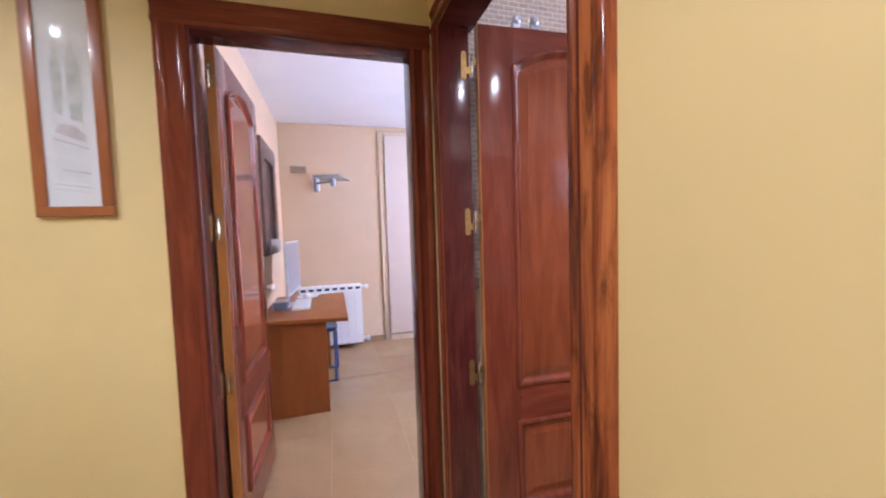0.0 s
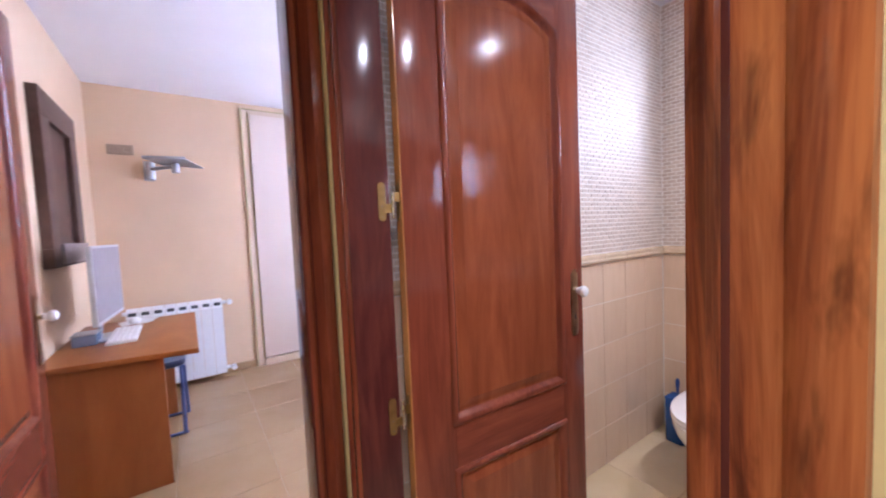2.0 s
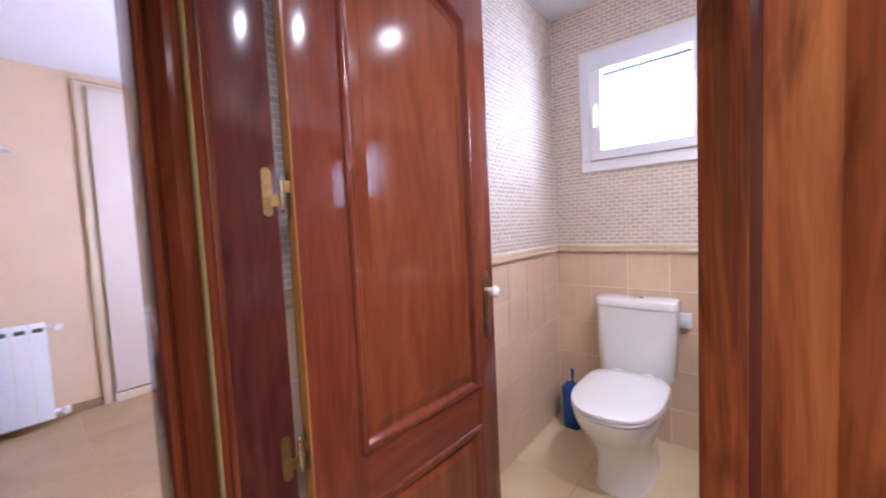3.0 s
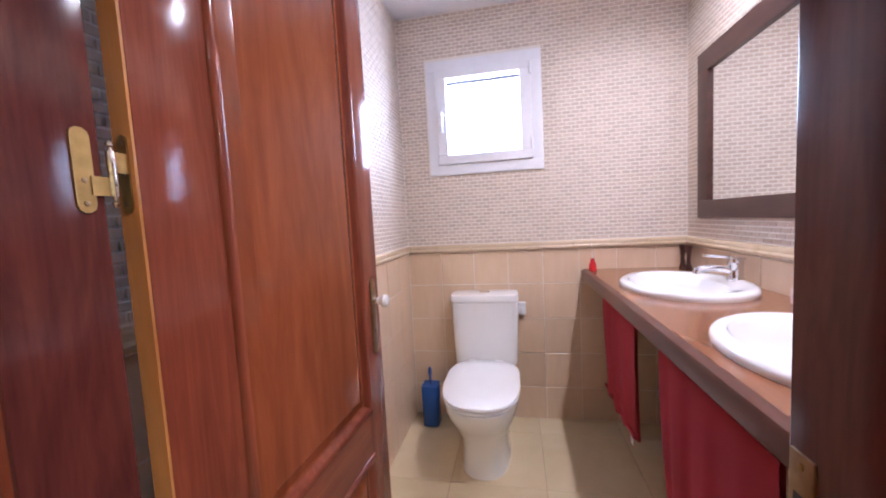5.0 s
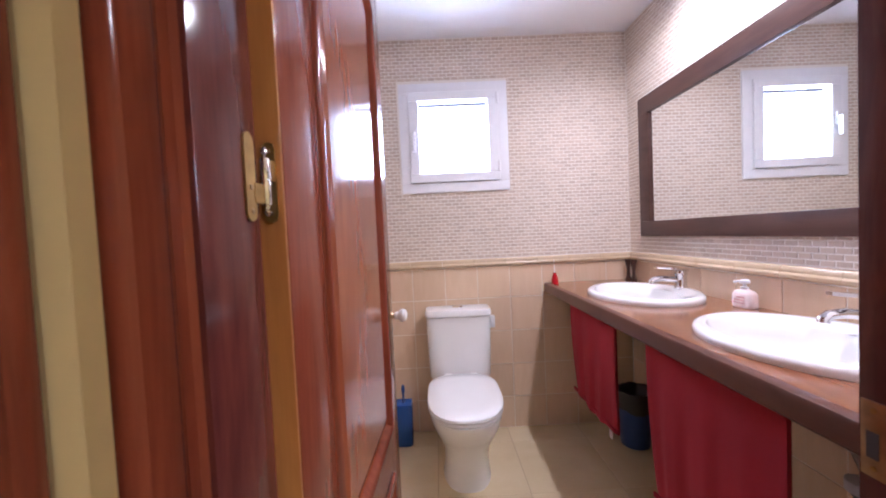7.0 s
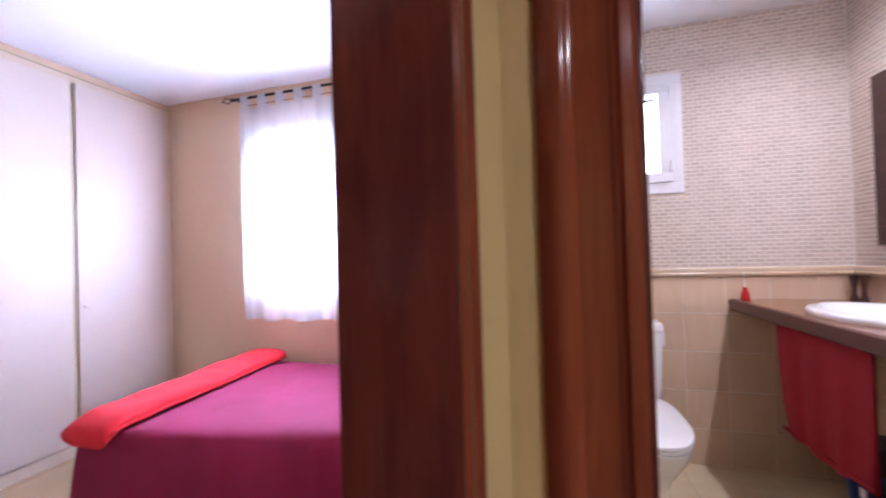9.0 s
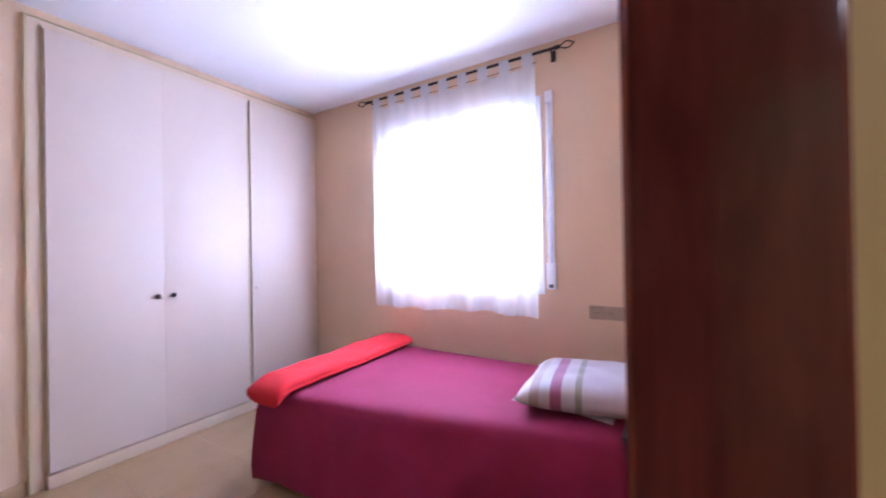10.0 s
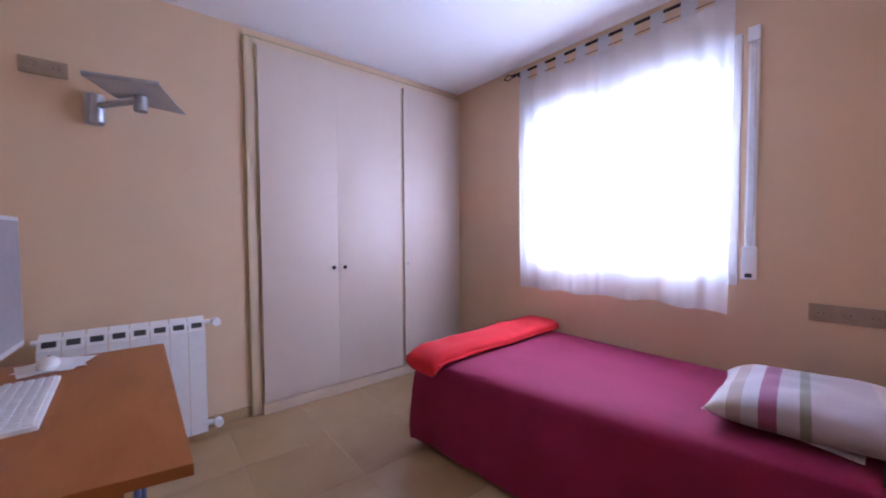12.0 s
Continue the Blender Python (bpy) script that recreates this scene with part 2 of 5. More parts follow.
def box(x0, x1, y0, y1, z0, z1, bevel=0.0, seg=2, bm=None):
    bm = bm or bmesh.new()
    r = bmesh.ops.create_cube(bm, size=1)
    for v in r["verts"]:
        v.co = Vector((x0 + (v.co.x + 0.5) * (x1 - x0), y0 + (v.co.y + 0.5) * (y1 - y0), z0 + (v.co.z + 0.5) * (z1 - z0)))
    if bevel:
        es = list({e for v in r["verts"] for e in v.link_edges})
        bmesh.ops.bevel(bm, geom=es, offset=bevel, segments=seg, profile=0.7, affect="EDGES")
    return bm


def prism(pts, lo, hi, axis="y", bm=None, bevel=0.0):
    """A flat outline (a, b) drawn in the plane across the axis, pushed from lo to hi along it."""
    bm = bm or bmesh.new()

    def at(p, h):
        return {"x": (h, p[0], p[1]), "y": (p[0], h, p[1]), "z": (p[0], p[1], h)}[axis]
    a = [bm.verts.new(at(p, lo)) for p in pts]
    b = [bm.verts.new(at(p, hi)) for p in pts]
    fs = [bm.faces.new(a), bm.faces.new(b[::-1])]
    for i in range(len(pts)):
        j = (i + 1) % len(pts)
        fs.append(bm.faces.new((a[i], b[i], b[j], a[j])))
    if bevel:
        es = list({e for f in fs[:2] for e in f.edges})
        bmesh.ops.bevel(bm, geom=es, offset=bevel, segments=2, profile=0.7, affect="EDGES")
    return bm


def loft(rings, bm=None, cap=True, closed=True):
    """Skin over rings of equally many points."""
    bm = bm or bmesh.new()
    vs = [[bm.verts.new(p) for p in r] for r in rings]
    n = len(vs[0])
    for a, b in zip(vs, vs[1:]):
        for i in range(n if closed else n - 1):
            j = (i + 1) % n
            bm.faces.new((a[i], a[j], b[j], b[i]))
    if cap:
        bm.faces.new(vs[0][::-1])
        bm.faces.new(vs[-1])
    return bm


def oval(cx, cy, z, rx, ry, n=32, power=2.0):
    out = []
    for i in range(n):
        a = 2 * math.pi * i / n
        c, s = math.cos(a), math.sin(a)
        out.append((cx + rx * math.copysign(abs(c) ** (2 / power), c), cy + ry * math.copysign(abs(s) ** (2 / power), s), z))
    return out


def lathe(profile, cx=0.0, cy=0.0, n=24, bm=None):
    return loft([oval(cx, cy, z, r, r, n) for r, z in profile], bm)


def tube(pts, r, n=10, bm=None):
    bm = bm or bmesh.new()
    pts = [Vector(p) for p in pts]
    rings = []
    for i, p in enumerate(pts):
        d = (pts[min(i + 1, len(pts) - 1)] - pts[max(i - 1, 0)]).normalized()
        q = d.to_track_quat("Z", "Y")
        rings.append([p + q @ Vector((r * math.cos(2 * math.pi * k / n), r * math.sin(2 * math.pi * k / n), 0)) for k in range(n)])
    return loft(rings, bm)


def inset(path, d):
    """The closed outline path moved inwards by d (path runs counter-clockwise)."""
    out, n = [], len(path)
    for i in range(n):
        p, a, b = Vector(path[i]), Vector(path[i - 1]), Vector(path[(i + 1) % n])
        e1, e2 = (p - a).normalized(), (b - p).normalized()
        n1, n2 = Vector((-e1.y, e1.x)), Vector((-e2.y, e2.x))
        k = (n1 + n2)
        k = k / max(0.3, k.dot(n1))
        out.append(tuple(p + k * d))
    return out


def ring_profile(path, profile, side, bm=None, cap=False):
    """Sweeps a profile of (inward distance, height) round a closed outline in x and z; height goes along side * y."""
    return_bm = bm or bmesh.new()
    rows = [[return_bm.verts.new((p[0], side * h, p[1])) for p in inset(path, d)] for d, h in profile]
    n = len(path)
    for a, b in zip(rows, rows[1:]):
        for i in range(n):
            j = (i + 1) % n
            return_bm.faces.new((a[i], a[j], b[j], b[i]))
    if cap:
        return_bm.faces.new(rows[-1])
    return return_bm


def slab(pieces, bm=None):
    bm = bm or bmesh.new()
    for p in pieces:
        box(*p, bm=bm)
    return bm


def structure(name, bm, mat, label="", category=""):
    return tagged(part(name, bm, mat), label or name.replace("_", " "), category or "structure", kind="structure")


def tile_mesh(name, w, h, t, mat):
    bm = box(-w / 2, w / 2, 0, t, -h / 2, h / 2)
    bmesh.ops.bevel(bm, geom=[e for e in bm.edges if all(v.co.y > t / 2 for v in e.verts)], offset=min(0.0016, t * 0.45), segments=1, affect="EDGES")
    bmesh.ops.delete(bm, geom=[f for f in bm.faces if f.normal.y < -0.9], context="FACES_ONLY")
    me = bpy.data.meshes.new(name)
    bm.to_mesh(me)
    bm.free()
    me.materials.append(mat)
    return me


# ---- the shell ----
H = 2.515                      # ceiling height
XW, XN, YN = -0.14, 2.77, 4.42  # bedroom: west wall, window wall, wardrobe wall
HB = 2.487                     # bathroom ceiling height
XB, YL, YR = 2.80, 1.532, -0.08  # bathroom: window wall, side wall by the door, mirror wall
AX0, AX1, AZ = -0.042, 0.722, 2.03  # bedroom doorway
BY0, BY1, BZ = 0.600, 1.366, 2.06  # bathroom doorway

# hall
structure("wall_hall_north", slab([(-1.7, AX0 - 0.03, 1.54, 1.58, 0, H), (AX0 - 0.03, AX1 + 0.03, 1.54, 1.58, AZ + 0.03, H), (AX1 + 0.03, 0.865, 1.54, 1.58, 0, H)]), YELLOW, "yellow painted hall wall round a doorway", "wall")
structure("wall_hall_east", slab([(0.815, 0.865, -2.0, BY0 - 0.03, 0, H), (0.815, 0.865, BY0 - 0.03, BY1 + 0.03, BZ + 0.03, H), (0.815, 0.865, BY1 + 0.03, 1.54, 0, H)]), YELLOW, "yellow painted hall wall round a doorway", "wall")
structure("wall_hall_west", slab([(-1.8, -1.7, -2.0, 1.62, 0, H)]), YELLOW, "plain yellow hall wall", "wall")
structure("wall_hall_south", slab([(-1.8, 0.865, -2.1, -2.0, 0, H)]), YELLOW, "plain yellow hall wall", "wall")
structure("ceiling_hall", slab([(-1.8, 0.865, -2.1, 1.58, H, H + 0.1)]), WHITE, "white hall ceiling", "ceiling")
# bathroom
structure("wall_bath_west", slab([(0.865, 0.915, YR, BY0 - 0.03, 0, H), (0.865, 0.915, BY0 - 0.03, BY1 + 0.03, BZ + 0.03, H), (0.865, 0.915, BY1 + 0.03, YL + 0.048, 0, H)]), PLASTER, "light bathroom wall round a doorway", "wall")
wall_bath_north = structure("wall_bath_north", slab([(0.915, XB + 0.2, YL + 0.002, YL + 0.048, 0, H)]), PLASTER, "bathroom wall with beige tiles and relief bricks", "wall")
wall_bath_south = structure("wall_bath_south", slab([(0.865, XB + 0.2, YR - 0.1, YR - 0.002, 0, H)]), PLASTER, "bathroom wall behind the mirror with relief bricks", "wall")
WY0, WY1, WZ0, WZ1 = 0.735, 1.305, 1.595, 2.16
wall_bath_east = structure("wall_bath_east", slab([(XB + 0.002, 3.0, YR - 0.002, WY0, 0, H), (XB + 0.002, 3.0, WY1, YL + 0.002, 0, H), (XB + 0.002, 3.0, WY0, WY1, 0, WZ0), (XB + 0.002, 3.0, WY0, WY1, WZ1, H)]), PLASTER, "bathroom window wall with tiles and relief bricks", "wall")
structure("ceiling_bath", slab([(0.917, XB, YR, YL, HB, H), (0.865, 3.0, YR - 0.1, YL + 0.048, H, H + 0.1)]), WHITE, "white bathroom ceiling", "ceiling")
# bedroom
VY0, VY1, VZ0, VZ1 = 2.32, 3.57, 0.95, 2.14
structure("wall_bedroom_south", slab([(XW - 0.1, AX0 - 0.03, 1.58, 1.630, 0, H), (AX0 - 0.03, AX1 + 0.03, 1.58, 1.630, AZ + 0.03, H), (AX1 + 0.03, 3.0, 1.58, 1.630, 0, H)]), CREAM, "cream painted bedroom wall with the doorway", "wall")
structure("wall_bedroom_west", slab([(XW - 0.1, XW, 1.63, YN + 0.1, 0, H)]), CREAM, "cream painted bedroom wall", "wall")
structure("wall_bedroom_north", slab([(XW, 3.0, YN, YN + 0.1, 0, H)]), CREAM, "cream painted bedroom wall with the wardrobe", "wall")
structure("wall_bedroom_east", slab([(XN, 3.0, 1.63, VY0, 0, H), (XN, 3.0, VY1, YN, 0, H), (XN, 3.0, VY0, VY1, 0, VZ0), (XN, 3.0, VY0, VY1, VZ1, H)]), CREAM, "cream painted bedroom wall with a window", "wall")
structure("ceiling_bedroom", slab([(XW - 0.1, 3.0, 1.58, YN + 0.1, H, H + 0.1)]), WHITE, "white bedroom ceiling", "ceiling")
structure("ground", slab([(-60, 60, -60, 60, -3.2, -3.0)]), GROUT, "plain ground far below the windows", "ground")
floor_hall = structure("floor_hall", slab([(-1.8, 0.865, -2.1, 1.58, -0.12, -0.0015)]), GROUT, "cream tiled hall floor", "floor")
floor_bath = structure("floor_bath", slab([(0.865, 3.0, YR - 0.1, YL + 0.048, -0.12, -0.0015)]), GROUT, "cream tiled bathroom floor", "floor")
floor_bedroom = structure("floor_bedroom", slab([(XW - 0.1, 3.0, 1.58, YN + 0.1, -0.12, -0.0015)]), GROUT, "beige tiled bedroom floor", "floor")
# ceramic skirting
for i, b in enumerate([(XW, 0.932, YN - 0.010, YN, 0, 0.07), (XN - 0.010, XN, 1.642, YN - 0.06, 0, 0.07), (XW, XW + 0.010, 1.66, YN - 0.012, 0, 0.07), (0.812, XN - 0.012, 1.63, 1.64, 0, 0.07)]):
    structure("baseboard", box(*b, 0.003), FLOOR_TILE, "beige ceramic skirting", "baseboard")


# ---- door frames ----
CASING = ((0.0, 0.0), (0.0, 0.014), (0.006, 0.019), (0.016, 0.020), (0.020, 0.015), (0.028, 0.013), (0.060, 0.013), (0.066, 0.018), (0.078, 0.020), (0.090, 0.017), (0.098, 0.010), (0.100, 0.0))


def upright_casing(name, parent, edge, out, sign_out, face, sign_face, z1, axis, mat, width=0.1):
    """A grooved upright trim: starts at edge, runs outwards by sign_out, stands off the wall face by sign_face."""
    pts = []
    for w, t in CASING:
        a, d = edge + sign_out * w * width / 0.1, face + sign_face * t
        pts.append((a, d) if axis == "x" else (d, a))
    part(name, prism(pts, 0.0, z1, "z"), mat, parent)


def head_casing(parent, lo, hi, z, face, sign_face, axis, mat, width=0.1):
    pts = [(face + sign_face * t, z + w * width / 0.1) for w, t in CASING]
    part("head_casing", prism(pts, lo, hi, axis), mat, parent)


# bedroom doorway
frame_1 = thing("door_frame_1", "varnished reddish mahogany frame of the bedroom doorway", "door frame", kind="structure")
for x0, x1, stop in ((AX0 - 0.03, AX0, 1), (AX1, AX1 + 0.03, -1)):
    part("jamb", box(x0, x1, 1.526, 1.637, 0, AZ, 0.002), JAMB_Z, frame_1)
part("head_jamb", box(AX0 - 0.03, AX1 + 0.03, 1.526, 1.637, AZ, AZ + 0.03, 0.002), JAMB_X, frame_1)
upright_casing("casing", frame_1, AX0 - 0.012, 1, -1, 1.54, -1, AZ + 0.012, "x", WOOD_Z)
upright_casing("casing", frame_1, AX1 + 0.006, 1, 1, 1.54, -1, AZ + 0.012, "x", WOOD_Z, 0.084)
upright_casing("casing", frame_1, AX1 + 0.006, 1, 1, 1.624, 1, AZ + 0.012, "x", WOOD_Z, 0.080)
upright_casing("casing", frame_1, AX0 - 0.010, 1, -1, 1.624, 1, AZ + 0.012, "x", WOOD_Z, 0.080)
head_casing(frame_1, AX0 - 0.090, AX1 + 0.086, AZ + 0.012, 1.624, 1, "x", WOOD_X, 0.080)
head_casing(frame_1, AX0 - 0.112, 0.812, AZ + 0.012, 1.54, -1, "x", WOOD_X)
# bathroom doorway
frame_2 = thing("door_frame_2", "varnished reddish mahogany frame of the bathroom doorway", "door frame", kind="structure")
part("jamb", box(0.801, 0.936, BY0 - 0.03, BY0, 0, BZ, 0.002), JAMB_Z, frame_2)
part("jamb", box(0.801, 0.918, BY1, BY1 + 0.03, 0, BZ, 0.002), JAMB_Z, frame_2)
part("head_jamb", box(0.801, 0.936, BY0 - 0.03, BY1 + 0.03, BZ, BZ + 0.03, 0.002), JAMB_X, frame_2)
upright_casing("casing", frame_2, BY0, 1, -1, 0.815, -1, BZ + 0.012, "y", STREAK, 0.101)
upright_casing("casing", frame_2, BY1 + 0.006, 1, 1, 0.815, -1, BZ + 0.012, "y", WOOD_Z, 0.092)
head_casing(frame_2, BY0 - 0.112, BY1 + 0.098, BZ + 0.012, 0.815, -1, "y", WOOD_Y)
upright_casing("casing", frame_2, BY0 - 0.008, 1, -1, 0.915, 1, BZ + 0.012, "y", WOOD_Z, 0.08)
strike = box(0.902, 0.932, BY0 - 0.001, BY0 + 0.0025, 0.925, 1.025, 0.001)
part("strike_plate", strike, AGED, frame_2, "worn brass strike plate")
part("strike_hole", box(0.911, 0.925, BY0 + 0.002, BY0 + 0.0032, 0.950, 0.985), SLOT, frame_2)
for z in (0.937, 1.013):
    part("screw", lathe([(0.0038, 0.0), (0.0038, 0.001), (0.001, 0.0014)], n=8), BRASS, frame_2, m=pose(0.917, BY0 + 0.0025, z, -90))


# ---- panelled doors ----
def arch(u0, u1, z0, z1, rise, n=14):
    """Outline of a panel whose top is a flat arch."""
    pts = [(u0, z0), (u1, z0)]
    for i in range(n + 1):
        k = i / n
        pts.append((u1 + (u0 - u1) * k, z1 + rise * (1 - (2 * k - 1) ** 2)))
    return pts


def panelled_door(ob, w, h, uppers, lowers):
    """A leaf from x = 0 (hinges) to w, y from -0.035 to 0, with a tall arched panel above a small one."""
    t, (u0, u1) = 0.035, (0.146, w - 0.118)
    za, zb, rise = uppers
    zc, zd = lowers
    part("hinge_stile", box(0.004, u0, -t, 0, 0, h, 0.002), WOOD_Z, ob)
    part("lock_stile", box(u1, w, -t, 0, 0, h, 0.002), WOOD_Z, ob)
    part("edge_strip", box(0.0, 0.004, -t + 0.001, -0.001, 0, h), EDGE, ob, "lighter wooden door edge")
    part("bottom_rail", box(u0, u1, -t, 0, 0, zc), WOOD_X, ob)
    part("middle_rail", box(u0, u1, -t, 0, zd, za), WOOD_X, ob)
    top = [(u0, h), (u0, zb)] + [(u0 + (u1 - u0) * i / 14, zb + rise * (1 - (2 * i / 14 - 1) ** 2)) for i in range(1, 14)] + [(u1, zb), (u1, h)]
    part("top_rail", prism(top[::-1], -t, 0, "y"), WOOD_X, ob)
    bead = ((-0.012, 0.0), (-0.010, 0.006), (-0.004, 0.010), (0.004, 0.008), (0.010, 0.001), (0.016, -0.006), (0.020, -0.009))
    field = ((0.018, -0.0085), (0.026, -0.010), (0.052, -0.003), (0.056, -0.001))
    for side in (-1, 1):
        for path in (arch(u0, u1, za, zb, rise), [(u0, zc), (u1, zc), (u1, zd), (u0, zd)]):
            b1 = ring_profile(path, bead, side)
            b2 = ring_profile(path, field, side, cap=True)
            for b in (b1, b2):
                bmesh.ops.translate(b, verts=b.verts, vec=(0, -t if side < 0 else 0, 0))
            part("moulding", b1, WOOD_Z, ob, sharp=50)
            part("panel", b2, PANEL, ob, sharp=20)


def lever_set(ob, x, z, back_y, side):
    """Long aged plate with a neck and a white porcelain knob; side is the way it faces along y."""
    y, out = back_y, side
    outline = [(x - 0.017, z - 0.155), (x - 0.010, z - 0.170), (x + 0.010, z - 0.170), (x + 0.017, z - 0.155), (x + 0.017, z + 0.058), (x + 0.008, z + 0.068), (x, z + 0.078), (x - 0.008, z + 0.068), (x - 0.017, z + 0.058)]
    plate = part("handle_plate", prism(outline, min(y, y + out * 0.005), max(y, y + out * 0.005), "y", bevel=0.0012), AGED, ob, "aged brass handle plate")
    turn = pose(x, y, z, -90 * out)
    part("neck", lathe([(0.014, 0.004), (0.010, 0.008), (0.008, 0.014), (0.011, 0.019)], n=16), AGED, plate, m=turn)
    part("knob", lathe([(0.010, 0.017), (0.013, 0.022), (0.012, 0.028), (0.019, 0.036), (0.021, 0.044), (0.017, 0.053), (0.007, 0.058)], n=20), PORCELAIN, plate, "white porcelain door knob", m=turn)
    part("keyhole", box(x - 0.003, x + 0.003, min(y, y + out * 0.0056), max(y, y + out * 0.0056), z - 0.11, z - 0.09), SLOT, plate)


def hinge(ob, z, y, end, face):
    """A lift-off hinge beside the leaf edge: rounded plates on frame and leaf, a two-part barrel with turned tips; y is the leaf face,
    end the near end of the frame plate and face the frame surface that it lies on."""
    bx, by = end / 2, min(face - 0.006, y + 0.022)
    def rounded(a, b, h, n=5):
        m, r = (a + b) / 2, (b - a) / 2
        low = [(m - r * math.cos(math.pi * k / n), z - h + r - r * math.sin(math.pi * k / n)) for k in range(n + 1)]
        return low + [(2 * m - q[0], 2 * z - q[1]) for q in low]
    f = part("frame_plate", prism(rounded(end - 0.021, end, 0.052), face - 0.0035, face, "y"), BRASS, ob, "brass hinge plate on the frame")
    part("frame_knuckle_arm", box(end - 0.004, bx, by + 0.001, by + 0.004, z - 0.030, z - 0.006), BRASS, f)
    part("leaf_plate", prism(rounded(y + 0.008, y + 0.026, 0.052), -0.0022, -0.0003, "x"), BRASS, ob, "brass hinge plate on the door edge")
    part("leaf_knuckle_arm", box(bx, -0.001, by - 0.004, by - 0.001, z, z + 0.026), BRASS, ob)
    k = part("hinge_barrel", lathe([(0.0052, z - 0.031), (0.0056, z - 0.030), (0.0056, z - 0.003), (0.0046, z - 0.002), (0.0046, z), (0.0056, z + 0.001), (0.0056, z + 0.026), (0.0052, z + 0.027)], bx, by, 14), CHROME, ob, "bright turned hinge barrel")
    for s in (-1, 1):
        e = z + (0.027 if s > 0 else -0.031)
        part("tip", lathe(sorted([(0.0028, e), (0.0022, e + s * 0.005), (0.0046, e + s * 0.007), (0.0046, e + s * 0.009), (0.0016, e + s * 0.014)], key=lambda q: q[1]), bx, by, 10), CHROME, k)
    for dz in (-0.040, -0.012):
        part("screw", lathe([(0.0034, 0), (0.0034, 0.001), (0.001, 0.0014)], n=8), AGED, f, m=pose(end - 0.0105, face - 0.0035, z + dz, 90))
    for dz in (-0.040, 0.0, 0.040):
        part("screw", lathe([(0.0034, 0), (0.0034, 0.001), (0.001, 0.0014)], n=8), AGED, ob, m=pose(-0.0022, y + 0.017, z + dz, 0, -90))


LEAF_B = pose(0.946, 1.381, 0.008, 0, 0, -2.5)
door_2 = thing("door_2", "varnished mahogany bathroom door standing open, arched panels", "door", LEAF_B, kind="structure")
panelled_door(door_2, 0.742, 2.065, (0.676, 1.916, 0.075), (0.18, 0.518))
for z in (0.745, 1.334, 1.917):
    hinge(door_2, z, -0.035, -0.039, -0.0165)
lever_set(door_2, 0.694, 1.005, -0.035, -1)
lever_set(door_2, 0.694, 1.005, 0.0, 1)
LEAF_A = pose(-0.036, 1.652, 0.008, 0, 0, 89.4)
door_1 = thing("door_1", "varnished mahogany bedroom door open against the wall", "door", LEAF_A, kind="structure")
panelled_door(door_1, 0.725, 2.04, (0.672, 1.885, 0.08), (0.19, 0.515))
for z in (0.73, 1.338, 1.915):
    hinge(door_1, z, -0.035, -0.019, 0.0055)
lever_set(door_1, 0.685, 1.005, -0.035, -1)
# ---- bathroom things ----
window_2 = thing("window_2", "small white PVC bathroom window, tilted shut", "window", kind="structure")
fx = XB - 0.012
for n, b in (("trim", (fx, XB + 0.02, 0.677, 1.355, 2.155, 2.210)), ("trim", (fx, XB + 0.02, 0.677, 1.355, 1.532, 1.593)),
             ("trim", (fx, XB + 0.02, 0.677, 0.737, 1.593, 2.155)), ("trim", (fx, XB + 0.02, 1.298, 1.355, 1.593, 2.155))):
    part(n, box(*b, 0.003), PVC, window_2)
sx0, sx1 = XB - 0.026, XB + 0.03
for b in ((sx0, sx1, 0.738, 1.297, 2.100, 2.153), (sx0, sx1, 0.738, 1.297, 1.595, 1.650), (sx0, sx1, 0.738, 0.802, 1.650, 2.100), (sx0, sx1, 1.236, 1.297, 1.650, 2.100)):
    part("sash", box(*b, 0.006, 3), PVC, window_2)
pane = part("pane", box(XB + 0.004, XB + 0.010, 0.800, 1.240, 1.648, 2.102), GLASS, window_2)
pane.visible_shadow = False
part("blind_slat", box(XB + 0.03, XB + 0.045, 0.80, 1.24, 2.078, 2.096), SLOT, window_2, "dark edge of the rolled-up blind")
grip = part("window_handle", box(sx0 - 0.012, sx0, 1.254, 1.286, 1.85, 1.92, 0.004), PVC, window_2, "white window handle")
part("grip", box(sx0 - 0.040, sx0 - 0.012, 1.260, 1.280, 1.78, 1.90, 0.007, 3), PVC, grip)
for z in (1.68, 2.10):
    part("window_hinge", tube([(sx0 - 0.004, 0.742, z - 0.03), (sx0 - 0.004, 0.742, z), (sx0 - 0.004, 0.742, z + 0.03)], 0.008), PVC, window_2)


def dee(z, rx, ry):
    """Outline of a toilet seat: round in front, squarer behind."""
    out = []
    for i in range(48):
        a = 2 * math.pi * i / 48
        c, s = math.cos(a), math.sin(a)
        p = 2 / (4.5 if c > 0 else 2.25)
        out.append((-0.270 + rx * math.copysign(abs(c) ** p, c), ry * math.copysign(abs(s) ** (2 / 2.6), s), z))
    return out


